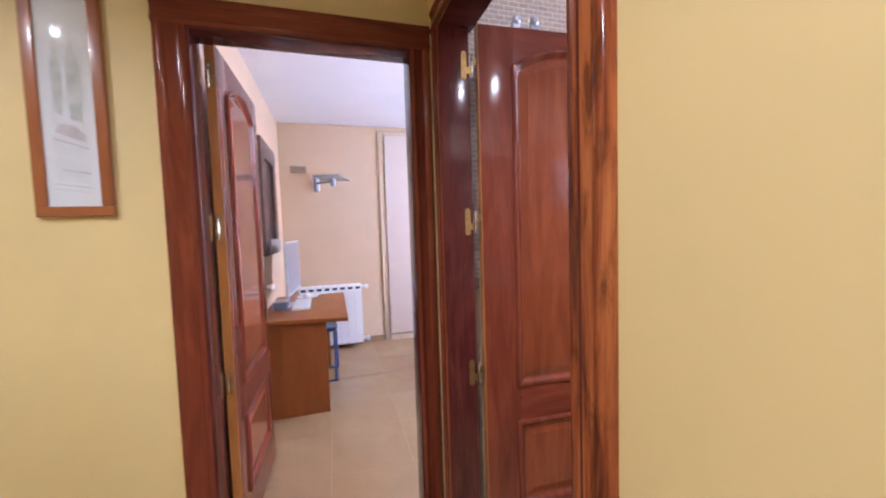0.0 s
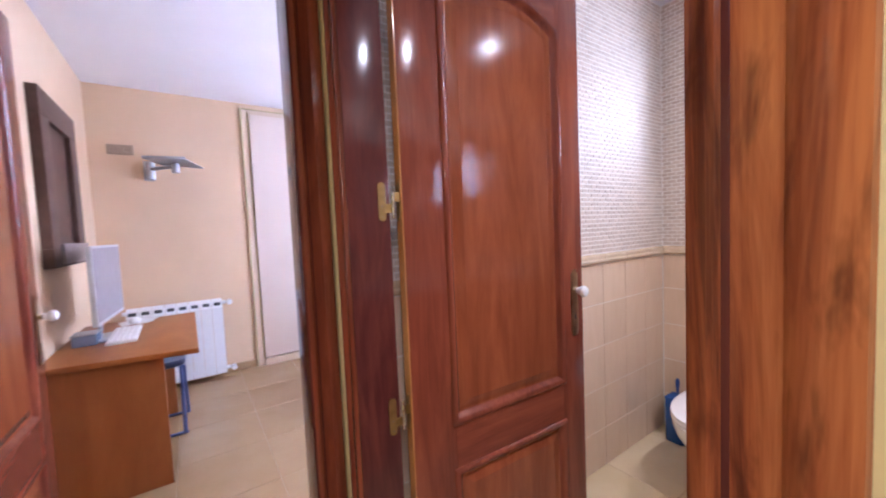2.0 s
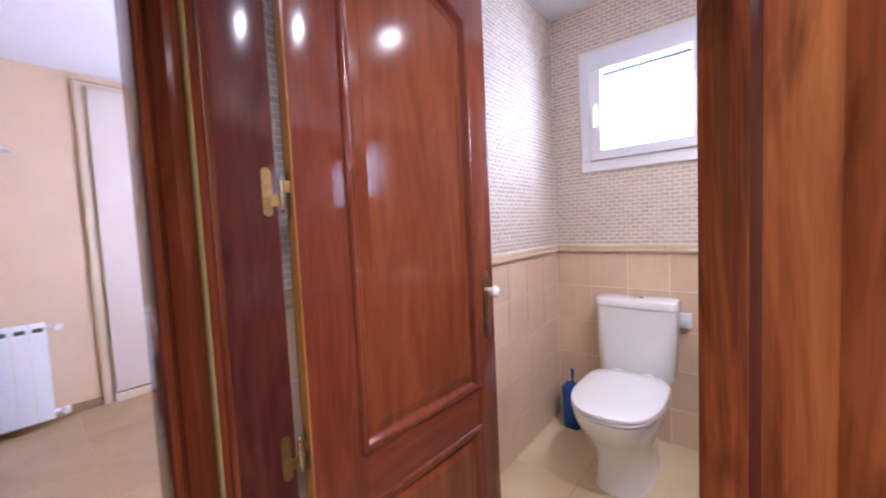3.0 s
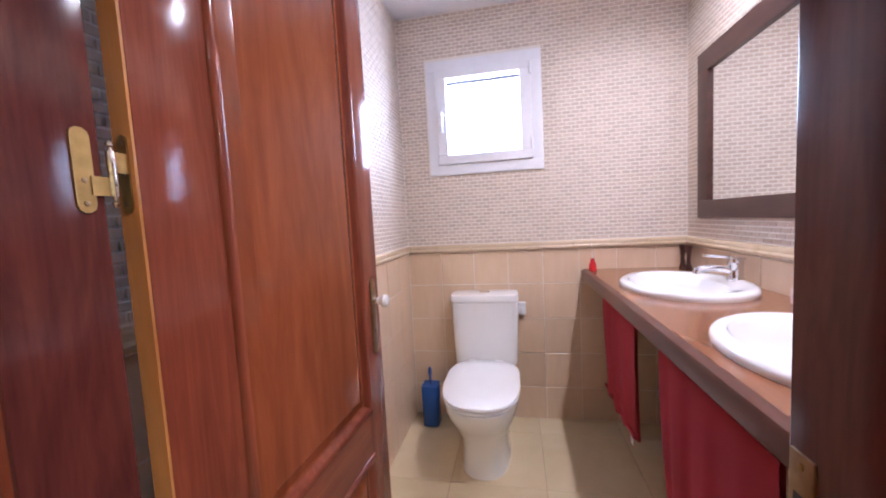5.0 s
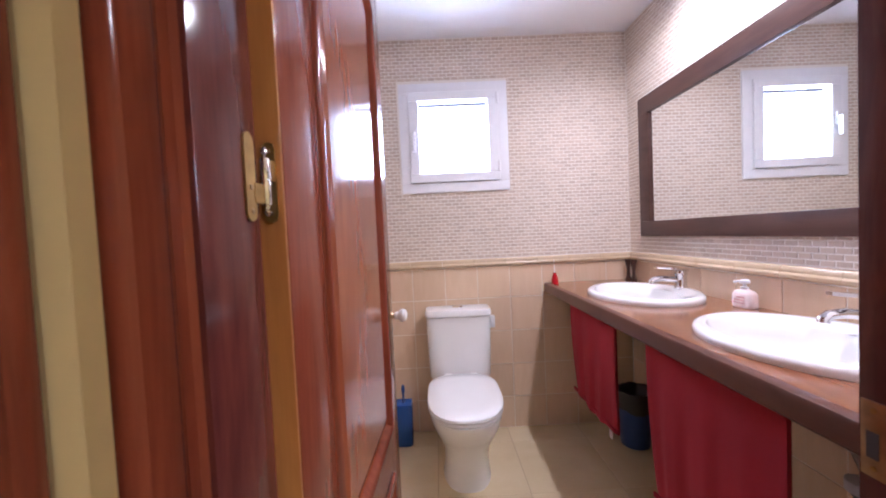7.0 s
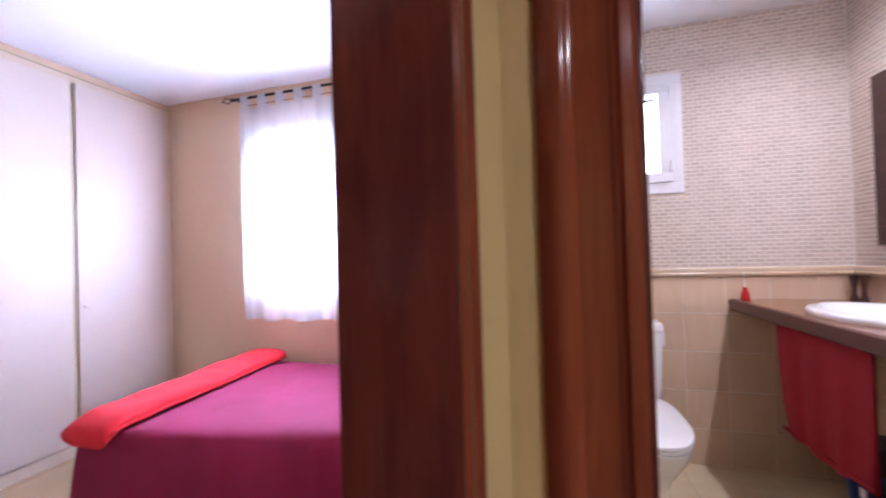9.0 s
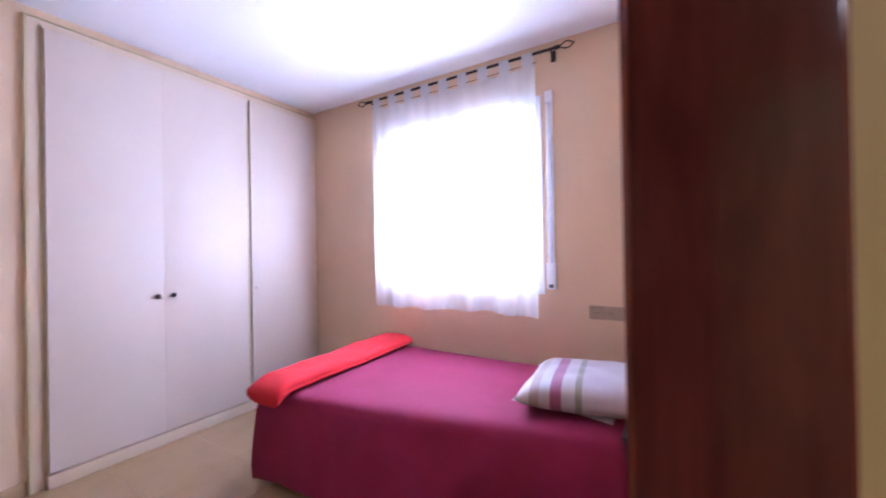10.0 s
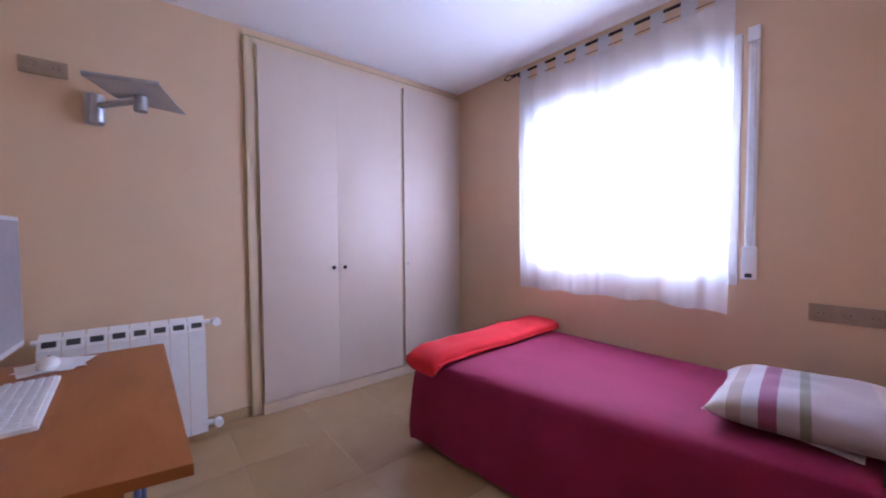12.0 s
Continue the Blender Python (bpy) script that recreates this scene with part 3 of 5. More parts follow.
def toilet():
    cy = 1.053
    ob = thing("toilet", "white porcelain toilet with its lid down", "toilet", pose(2.595, cy - 0.004, 0))
    # local: x towards the wall, front at -0.6
    tank = part("tank", loft([oval(0.100, 0, z, rx, ry, 40, 6) for z, rx, ry in ((0.40, 0.075, 0.170), (0.42, 0.082, 0.182), (0.60, 0.085, 0.189), (0.775, 0.088, 0.193))]), PORCELAIN, ob)
    part("tank_lid", loft([oval(0.100, 0, z, rx, ry, 40, 6) for z, rx, ry in ((0.777, 0.090, 0.195), (0.782, 0.094, 0.199), (0.805, 0.094, 0.199), (0.817, 0.088, 0.193), (0.821, 0.06, 0.155))]), PORCELAIN, tank)
    part("flush_button", loft([oval(0.100, 0, z, rx, ry, 24) for z, rx, ry in ((0.820, 0.020, 0.034), (0.826, 0.019, 0.033), (0.828, 0.015, 0.028))]), CHROME, tank, "chrome flush button")
    ring = []
    for z, x0, x1, ry in ((0.0, -0.385, 0.12, 0.128), (0.03, -0.38, 0.12, 0.124), (0.12, -0.385, 0.12, 0.122), (0.20, -0.41, 0.12, 0.134), (0.28, -0.475, 0.12, 0.160), (0.34, -0.525, 0.12, 0.178), (0.385, -0.548, 0.12, 0.185), (0.405, -0.550, 0.12, 0.186)):
        cx, rx = (x0 + x1) / 2, (x1 - x0) / 2
        ring.append(oval(cx, 0, z, rx, ry, 40, 2.6))
    part("bowl", loft(ring), PORCELAIN, ob)
    seat = part("seat", loft([dee(z, rx, ry) for z, rx, ry in ((0.407, 0.270, 0.184), (0.411, 0.277, 0.190), (0.420, 0.277, 0.190), (0.424, 0.271, 0.185))]), PORCELAIN, ob)
    part("lid", loft([dee(z, rx, ry) for z, rx, ry in ((0.426, 0.271, 0.185), (0.430, 0.279, 0.192), (0.440, 0.277, 0.190), (0.447, 0.262, 0.176), (0.450, 0.19, 0.11))]), PORCELAIN, seat)
    for y in (-0.075, 0.075):
        part("seat_hinge", tube([(0.002, y - 0.02, 0.438), (0.002, y, 0.438), (0.002, y + 0.02, 0.438)], 0.010), PORCELAIN, seat)


toilet()
valve = thing("supply_box", "small white plastic box on the tiles beside the tank", "valve box", pose(XB, 0.835, 0.665))
part("body", box(-0.035, 0, -0.024, 0.024, 0, 0.075, 0.006, 3), PVC, valve)
part("knob", box(-0.042, -0.034, -0.012, 0.012, 0.02, 0.045, 0.003), PVC, valve)

brush = thing("toilet_brush", "blue translucent toilet brush in its square holder", "toilet brush", pose(2.68, 1.405, 0))
part("holder", loft([oval(0, 0, z, r, r, 24, 5) for z, r in ((0.0, 0.046), (0.006, 0.050), (0.23, 0.053), (0.245, 0.050), (0.245, 0.044), (0.02, 0.042))]), BLUE, brush)
part("handle", lathe([(0.007, 0.05), (0.007, 0.30), (0.010, 0.32), (0.011, 0.345), (0.006, 0.36)], n=14), BLUE_SOLID, brush)
part("bristles", lathe([(0.012, 0.02), (0.034, 0.035), (0.036, 0.075), (0.030, 0.10), (0.010, 0.115)], n=20), plain("pale_bristles", (0.20, 0.38, 0.62), 0.8), brush, "pale blue brush head")
part("lid", box(-0.05, 0.05, -0.05, 0.05, 0.246, 0.254, 0.003), BLUE, brush)

# counter
CZ, CY = 0.929, 0.476
counter = thing("washbasin_counter", "long dark wooden bathroom counter with rounded edge", "counter", pose(0, 0, 0))
BAS = ((2.215, 0.170), (1.415, 0.170))


def board_round(cx, cy, x0, x1, y0, y1, rx, ry, z, n=56):
    """One stretch of worktop with an oval opening."""
    outer = []
    for i in range(n):
        a = 2 * math.pi * i / n
        c, s = math.cos(a), math.sin(a)
        k = min(((x1 if c > 0 else x0) - cx) / c if abs(c) > 1e-6 else 9, ((y1 if s > 0 else y0) - cy) / s if abs(s) > 1e-6 else 9)
        outer.append((cx + c * k, cy + s * k, z))
    for x, y in ((x0, y0), (x0, y1), (x1, y0), (x1, y1)):
        i = min(range(n), key=lambda q: (outer[q][0] - x) ** 2 + (outer[q][1] - y) ** 2)
        outer[i] = (x, y, z)
    inner = oval(cx, cy, z, rx, ry, n)
    return [[(x, y, h - 0.03) for x, y, h in outer], outer, inner, [(x, y, h - 0.03) for x, y, h in inner]]


top = bmesh.new()
for cx, x0, x1 in ((BAS[0][0], 1.865, XB), (BAS[1][0], 0.93, 1.865)):
    loft(board_round(cx, 0.173, x0, x1, YR, CY - 0.02, 0.276, 0.214, CZ), top, cap=False)
bmesh.ops.remove_doubles(top, verts=top.verts, dist=0.0005)
part("worktop", top, TOPWOOD, counter)
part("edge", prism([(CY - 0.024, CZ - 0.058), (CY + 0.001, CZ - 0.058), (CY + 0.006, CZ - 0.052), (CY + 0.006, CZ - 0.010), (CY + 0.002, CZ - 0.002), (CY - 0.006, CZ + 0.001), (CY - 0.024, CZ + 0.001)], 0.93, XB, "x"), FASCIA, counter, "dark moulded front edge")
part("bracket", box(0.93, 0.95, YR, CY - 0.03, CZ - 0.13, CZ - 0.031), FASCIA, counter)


def basin(cx, cy):
    ob = thing("washbasin", "white oval drop-in porcelain washbasin in the wooden counter", "washbasin", pose(cx, cy, CZ), group="washbasins")
    prof = ((0.000, 0.294, 0.232), (0.012, 0.297, 0.235), (0.022, 0.292, 0.230), (0.028, 0.280, 0.218), (0.026, 0.258, 0.198))
    rings = [oval(0, 0.01, z, rx, ry, 56) for z, rx, ry in prof]
    rings += [oval(0, 0.035 if z > -0.02 else 0.03, z, rx, ry, 56) for z, rx, ry in ((0.012, 0.240, 0.168), (-0.030, 0.226, 0.152), (-0.085, 0.185, 0.122), (-0.120, 0.11, 0.075), (-0.128, 0.02, 0.02))]
    bowl = loft(rings, cap=False)
    bowl.faces.new([v for v in bowl.verts][-56:])
    part("bowl", bowl, PORCELAIN, ob, sharp=60)
    part("drain", lathe([(0.020, -0.128), (0.021, -0.124), (0.016, -0.122)], 0, 0.03), CHROME, ob, "chrome drain")
    # mixer tap on the back rim
    tap = part("tap_body", lathe([(0.030, 0.022), (0.031, 0.030), (0.026, 0.038), (0.025, 0.085), (0.028, 0.094), (0.026, 0.112), (0.018, 0.118)], 0.0, -0.185), CHROME, ob, "chrome mixer tap")
    part("spout", tube([(0, -0.190, 0.056), (0.004, -0.150, 0.070), (0.010, -0.100, 0.076), (0.015, -0.062, 0.072), (0.017, -0.050, 0.060), (0.017, -0.049, 0.052)], 0.014, 14), CHROME, tap)
    lev = loft([[(0.16 * (y + 0.185) + sx * w, y, z) for sx, z in ((-1, h), (1, h), (1, h + 0.010), (-1, h + 0.010))] for y, w, h in ((-0.212, 0.015, 0.108), (-0.185, 0.024, 0.112), (-0.140, 0.019, 0.117), (-0.080, 0.013, 0.123), (-0.068, 0.009, 0.125))])
    part("lever", lev, CHROME, tap)
    part("plug_rod", tube([(0.03, -0.205, 0.024), (0.03, -0.205, 0.05), (0.03, -0.205, 0.06)], 0.004, 8), CHROME, tap)
    return ob


for c in BAS:
    basin(*c)


def towel(x0, x1, z0, z1, seed):
    ob = thing("towel", "red cotton towel hanging below the counter edge", "towel", pose((x0 + x1) / 2, CY - 0.035, z1), group="towels under the counter")
    w, h, nx, nz = x1 - x0, z1 - z0, 30, 16
    rings = []
    for side in (0, 1):
        for r in range(nz + 1):
            k = r / nz if side == 0 else 1 - r / nz
            row = []
            for i in range(nx + 1):
                u = i / nx - 0.5
                fold = 0.004 * math.sin(u * 23 + seed) * (0.25 + k) + 0.002 * math.sin(u * 51 + seed * 2) * k
                curl = 0.020 * k * k * (abs(u) * 2) ** 6
                z = -h * k - 0.006 * math.cos(u * 9 + seed) * k
                row.append((u * w * (1 - 0.10 * k * k), fold - curl + (0.004 if side == 0 else -0.006), z))
            rings.append(row)
    bm = loft(rings, cap=False, closed=False)
    bmesh.ops.remove_doubles(bm, verts=bm.verts, dist=0.0001)
    part("cloth", bm, RED_TOWEL, ob, sharp=80)
    part("hem", box(-w / 2 * 0.90, w / 2 * 0.90, -0.004, 0.006, -h + 0.012, -h + 0.026, 0.003), RED_TOWEL, ob, sharp=80)
    part("label", box(-w / 2 + 0.055, -w / 2 + 0.080, -0.002, 0.001, -h - 0.03, -h + 0.002), SHEET, ob, "small white sewn label")
    part("rail", tube([(-w / 2 - 0.02, 0.0, 0.004), (0, 0.0, 0.004), (w / 2 + 0.02, 0.0, 0.004)], 0.006, 10), FASCIA, ob, "thin towel rail")
    for x in (-w / 2 - 0.014, w / 2 + 0.014):
        part("rail_bracket", box(x - 0.006, x + 0.006, -0.01, 0.01, 0.0, 0.012), FASCIA, ob)


towel(1.942, 2.452, 0.385, 0.862, 0.4)
towel(1.200, 1.718, 0.320, 0.862, 2.1)

bin_ = thing("waste_bin", "dark blue plastic bin with a black bag under the counter", "waste bin", pose(2.545, 0.055, 0))
part("body", lathe([(0.072, 0.0), (0.078, 0.004), (0.096, 0.28), (0.099, 0.285), (0.096, 0.29), (0.090, 0.28), (0.072, 0.01)], n=28), BLUE_SOLID, bin_)
bag = lathe([(0.090, 0.20), (0.101, 0.27), (0.106, 0.292), (0.100, 0.322), (0.084, 0.318), (0.068, 0.25)], n=28)
for v in bag.verts:
    v.co += v.co.normalized() * 0.014 * noise.noise(v.co * 28)
part("bag", bag, BLACK, bin_, "crumpled black bin bag", sharp=60)

trap = thing("waste_pipe", "grey plastic waste pipe and trap under the basin", "pipe", pose(1.30, 0.17, 0))
part("trap", tube([(0, 0, 0.86), (0, 0, 0.70), (0, 0, 0.60), (0.0, -0.03, 0.56), (0, -0.08, 0.57), (0, -0.11, 0.62), (0, -0.14, 0.64), (0, -0.24, 0.64)], 0.020, 14), plain("grey_pipe", (0.45, 0.43, 0.42), 0.4), trap)
for z in (0.62, 0.72, 0.80):
    part("collar", lathe([(0.021, z - 0.015), (0.030, z - 0.013), (0.030, z + 0.013), (0.021, z + 0.015)], n=16), PVC, trap)

# mirror
wall_mirror = thing("wall_mirror", "wide mirror in a flat dark wenge frame over the basins", "mirror", pose(0, YR, 0))
M0, M1, MZ0, MZ1, MW = 1.085, 2.628, 1.204, 1.996, 0.095
for b, mt in (((M0, M1, 0.002, 0.026, MZ1 - MW, MZ1), WENGE), ((M0, M1, 0.002, 0.026, MZ0, MZ0 + MW - 0.01), WENGE),
              ((M0, M0 + MW, 0.002, 0.0257, MZ0 + MW - 0.01, MZ1 - MW), WENGE), ((M1 - MW, M1, 0.002, 0.0257, MZ0 + MW - 0.01, MZ1 - MW), WENGE)):
    part("frame", box(*b, 0.003), mt, wall_mirror)
part("glass", box(M0 + MW - 0.006, M1 - MW + 0.006, 0.004, 0.012, MZ0 + MW - 0.016, MZ1 - MW + 0.006), MIRROR, wall_mirror, "clear mirror glass")

# small things on the counter
soap = thing("soap_dispenser", "pale pink liquid soap bottle with a white pump", "soap dispenser", pose(1.868, YR + 0.046, CZ))
part("bottle", loft([oval(0, 0, z, rx, ry, 28, 3) for z, rx, ry in ((0.0, 0.042, 0.026), (0.004, 0.045, 0.029), (0.052, 0.043, 0.028), (0.064, 0.034, 0.022), (0.070, 0.016, 0.014))]), SOAP, soap)
pump = part("pump", lathe([(0.014, 0.069), (0.015, 0.080), (0.007, 0.082), (0.006, 0.092), (0.017, 0.094), (0.017, 0.105), (0.011, 0.109)], n=16), PVC, soap)
part("nozzle", tube([(0, 0, 0.100), (0.02, 0.008, 0.100), (0.036, 0.014, 0.096)], 0.005, 8), PVC, pump)
for k in range(3):
    part("print", box(-0.030, 0.030 - 0.012 * k, 0.0282, 0.0290, 0.018 + 0.011 * k, 0.023 + 0.011 * k), plain("pink_print", (0.65, 0.35, 0.36), 0.5), soap)
red = thing("air_freshener", "small red bottle with a pale reed on the counter", "air freshener", pose(2.735, 0.432, CZ))
part("bottle", lathe([(0.020, 0.0), (0.022, 0.003), (0.018, 0.04), (0.011, 0.056), (0.010, 0.066), (0.011, 0.070)], n=20), RUBY, red)
part("reed", tube([(0, 0, 0.05), (0.001, 0.001, 0.10), (0.004, 0.002, 0.15)], 0.0022, 6), PVC, red)
for x, y in ((2.745, -0.035), (2.700, -0.045)):
    v = thing("small_vase", "slim dark wooden vase in the counter corner", "vase", pose(x, y, CZ), group="pair of vases")
    part("body", lathe([(0.017, 0.0), (0.018, 0.004), (0.010, 0.03), (0.009, 0.06), (0.015, 0.105), (0.021, 0.128), (0.019, 0.128), (0.012, 0.10)], n=18), WENGE, v)

# over-door hooks on the open door
rack = thing("over_door_hook", "grey metal double hook hung over the door top", "hook", LEAF_B @ pose(0.20, 0, 2.065))
part("strap", box(-0.06, 0.06, -0.0375, 0.0025, 0.0, 0.002), STEEL, rack)
part("back_plate", box(-0.06, 0.06, 0.0005, 0.0025, -0.10, 0.0), STEEL, rack)
for x in (-0.04, 0.035):
    part("tab", box(x - 0.016, x + 0.016, -0.038, -0.014, 0.002, 0.016, 0.003), STEEL, rack)
    part("knob", lathe([(0.006, 0.0), (0.017, 0.006), (0.019, 0.016), (0.010, 0.024)], n=18), STEEL, rack, m=pose(x, -0.022, 0.030, 90))

for x in (1.42, 2.12):
    lamp = thing("ceiling_downlight", "round recessed ceiling downlight with a chrome rim", "ceiling light", pose(x, 0.24, HB), group="bathroom downlights")
    part("rim", lathe([(0.034, 0.0), (0.046, -0.001), (0.046, -0.005), (0.038, -0.007), (0.034, -0.003)], n=28), CHROME, lamp)
# ---- bedroom things ----
def glow(name, c, strength):
    m = bpy.data.materials.new(name)
    m.use_nodes = True
    nt = m.node_tree
    nt.nodes.remove(nt.nodes["Principled BSDF"])
    e = node(nt, "ShaderNodeEmission", Color=(*c, 1), Strength=strength)
    nt.links.new(e.outputs[0], nt.nodes["Material Output"].inputs[0])
    return m


structure("backdrop", slab([(6.0, 6.1, -9, 14, -4, 9)]), glow("hazy_daylight", (0.93, 0.96, 1.0), 7.0), "bright hazy daylight outside the windows", "backdrop")

window_1 = thing("window_1", "white PVC bedroom window behind the sheer curtain", "window", kind="structure")
wx0, wx1 = XN - 0.012, XN + 0.06
for b in ((wx0, wx1, VY0 - 0.05, VY1 + 0.05, VZ1, VZ1 + 0.05), (wx0, wx1, VY0 - 0.05, VY1 + 0.05, VZ0 - 0.03, VZ0 + 0.02),
          (wx0, wx1, VY0 - 0.05, VY0, VZ0 + 0.02, VZ1), (wx0, wx1, VY1, VY1 + 0.05, VZ0 + 0.02, VZ1)):
    part("trim", box(*b, 0.004), PVC, window_1)
ym = (VY0 + VY1) / 2
for a, b in ((VY0 + 0.004, ym - 0.002), (ym + 0.002, VY1 - 0.004)):
    for q in ((a, b, VZ1 - 0.06, VZ1 - 0.004), (a, b, VZ0 + 0.024, VZ0 + 0.08), (a, a + 0.055, VZ0 + 0.08, VZ1 - 0.06), (b - 0.055, b, VZ0 + 0.08, VZ1 - 0.06)):
        part("sash", box(XN + 0.015, XN + 0.065, *q, 0.005), PVC, window_1)
    p1 = part("pane", box(XN + 0.036, XN + 0.042, a + 0.053, b - 0.053, VZ0 + 0.078, VZ1 - 0.058), GLASS, window_1)
    p1.visible_shadow = False
part("sill", box(XN + 0.066, 3.03, VY0 - 0.01, VY1 + 0.01, VZ0 - 0.02, VZ0 + 0.018, 0.003), PVC, window_1)

strap = thing("shutter_strap", "white roller shutter strap with its winder box", "shutter strap", pose(XN, 2.222, 0))
part("guide", box(-0.030, 0.0, -0.024, 0.024, 2.13, 2.20, 0.005), PVC, strap)
part("band", box(-0.016, -0.013, -0.011, 0.011, 1.10, 2.14), plain("grey_webbing", (0.62, 0.62, 0.66), 0.8), strap)
part("rail", box(-0.008, 0.0, -0.022, 0.022, 1.12, 2.13, 0.003), PVC, strap)
part("winder", box(-0.026, 0.0, -0.030, 0.030, 0.955, 1.12, 0.006, 3), PVC, strap)
part("slot", box(-0.0268, -0.0255, -0.014, 0.014, 0.965, 0.985), SLOT, strap)

ROD = 2.432
rod = thing("curtain_rod", "black wrought iron curtain rod with twisted finials", "curtain rod", pose(2.70, 0, ROD))
part("bar", tube([(0, 2.15, 0), (0, 2.6, 0), (0, 3.2, 0), (0, 3.685, 0)], 0.009, 12), IRON, rod)
for y0, s in ((2.15, -1), (3.685, 1)):
    for k in (-1, 1):
        pts = [(0.016 * k * math.sin(math.pi * i / 10) * math.cos(i * 0.5), y0 + s * 0.010 * i, 0.014 * k * math.sin(math.pi * i / 10)) for i in range(11)]
        part("finial", tube(pts, 0.004, 8), IRON, rod)
    part("collar", tube([(0, y0 - s * 0.012, 0), (0, y0, 0), (0, y0 + s * 0.012, 0)], 0.013, 12), IRON, rod)
    yb = y0 - s * 0.04
    part("bracket", tube([(0, yb, -0.010), (0.03, yb, -0.014), (XN - 2.70 - 0.002, yb, -0.02)], 0.006, 8), IRON, rod)
    part("rosette", box(XN - 2.706, XN - 2.70, yb - 0.016, yb + 0.016, -0.05, 0.02, 0.002), IRON, rod)

sheer, snt, sb = material("sheer_voile")
vc = coords(snt)
wv = noise_tex(snt, vc, 500, 2)
sb.inputs["Base Color"].default_value, sb.inputs["Roughness"].default_value = (0.86, 0.86, 0.90, 1), 0.9
tl = snt.nodes.new("ShaderNodeBsdfTranslucent")
tl.inputs[0].default_value = (0.86, 0.87, 0.92, 1)
tp = snt.nodes.new("ShaderNodeBsdfTransparent")
m1, m2 = snt.nodes.new("ShaderNodeMixShader"), snt.nodes.new("ShaderNodeMixShader")
m1.inputs[0].default_value = 0.55
fr = node(snt, "ShaderNodeMapRange", To_Min=0.26, To_Max=0.40)
snt.links.new(wv, fr.inputs[0])
snt.links.new(fr.outputs[0], m2.inputs[0])
for a, b in ((sb.outputs[0], m1.inputs[1]), (tl.outputs[0], m1.inputs[2]), (m1.outputs[0], m2.inputs[1]), (tp.outputs[0], m2.inputs[2]), (m2.outputs[0], snt.nodes["Material Output"].inputs[0])):
    snt.links.new(a, b)

curtain = thing("sheer_curtain", "white sheer tab-top curtain with embroidered hem", "curtain", pose(2.70, 0, 0))
C0, C1, CB, CT = 2.290, 3.622, 0.775, 2.350


def voile(y, z):
    k = (CT - z) / (CT - CB)
    return 0.010 * math.sin(y * 31 + 1.2 * k) * (0.5 + 0.6 * k) + 0.006 * math.sin(y * 67 + 2 * k) + 0.012 * k * math.sin(y * 7.5)


rows = []
for r in range(41):
    z = CT + (CB - CT) * r / 40
    rows.append([(voile(C0 + (C1 - C0) * i / 150, z) - 0.004, C0 + (C1 - C0) * i / 150, z + (0.022 * (1 - (i / 150)) - 0.020 * max(0.0, 1 - i / 28) ** 0.5 + 0.008 * math.sin(i * 0.19)) * (r / 40) ** 3 - 0.012 * (1 if r else 0) * math.sin(i * 0.33) * (1 - r / 40) ** 6) for i in range(151)])
part("panel", loft(rows, cap=False, closed=False), sheer, curtain, sharp=180)
wire = [(0.004, C0 - 0.01 + (C1 - C0 + 0.02) * i / 8, ROD - 0.055 - 0.004 * math.sin(math.pi * i / 8)) for i in range(9)]
part("wire", tube(wire, 0.0022, 6), IRON, curtain, "thin dark curtain wire")
part("hem", loft([[(voile(C0 + (C1 - C0) * i / 150, CT) - 0.005, C0 + (C1 - C0) * i / 150, CT - dz) for i in range(151)] for dz in (0.0, 0.035)], cap=False, closed=False), sheer, curtain, sharp=180)
for i in range(9):
    yc = C0 + 0.045 + (C1 - C0 - 0.09) * i / 8
    for_rows = []
    for k in range(15):
        a = math.pi * (k - 2) / 10
        if k < 2:
            p = (-0.014, CT - 0.01 + (ROD - CT) * k / 2)
        elif k > 12:
            p = (0.014, ROD - (ROD + 0.010 - CT) * (k - 12) / 2)
        else:
            p = (-0.014 * math.cos(a), ROD + 0.013 * math.sin(a))
        for_rows.append([(p[0], yc - 0.034 + 0.068 * q / 4, p[1]) for q in range(5)])
    part("tab", loft(for_rows, cap=False, closed=False), sheer, curtain, sharp=180)
random.seed(5)
for i in range(7):
    yc, zc = 2.62 + 0.085 * i, 0.965 + 0.02 * random.random()
    pts = [(voile(yc, zc) - 0.012, yc + 0.030 * math.sin(a * 1.3 + i) * a / 5, zc + 0.022 * math.cos(a + i)) for a in np.linspace(0, 5, 12)]
    part("embroidery", tube(pts, 0.0016, 5), EMBROIDERY, curtain, "grey embroidered sprig")

# wardrobe built into the wall
wardrobe = thing("built_in_wardrobe", "cream lacquered built-in wardrobe with three tall doors", "wardrobe", pose(0, YN, 0))
for b in ((0.948, 1.000, -0.018, 0, 0.0, 2.458), (1.000, XN - 0.002, -0.018, 0, 2.418, 2.458), (2.096, 2.120, -0.018, 0, 0.069, 2.418), (2.700, XN - 0.002, -0.018, 0, 0.069, 2.418)):
    part("frame", box(*b, 0.003), FRAMECREAM, wardrobe)
part("outer_bead", box(0.934, 0.948, -0.024, 0, 0.0, 2.465, 0.004), GOLDLINE, wardrobe, "ochre bead along the frame")
part("inner_bead", box(0.992, 1.003, -0.026, -0.018, 0.070, 2.425, 0.003), GOLDLINE, wardrobe, "ochre bead along the frame")
part("middle_bead", box(2.100, 2.115, -0.027, -0.018, 0.070, 2.40, 0.003), GOLDLINE, wardrobe, "ochre bead between the doors")
part("top_bead", box(0.948, XN - 0.002, -0.022, 0, 2.459, 2.467, 0.003), GOLDLINE, wardrobe)
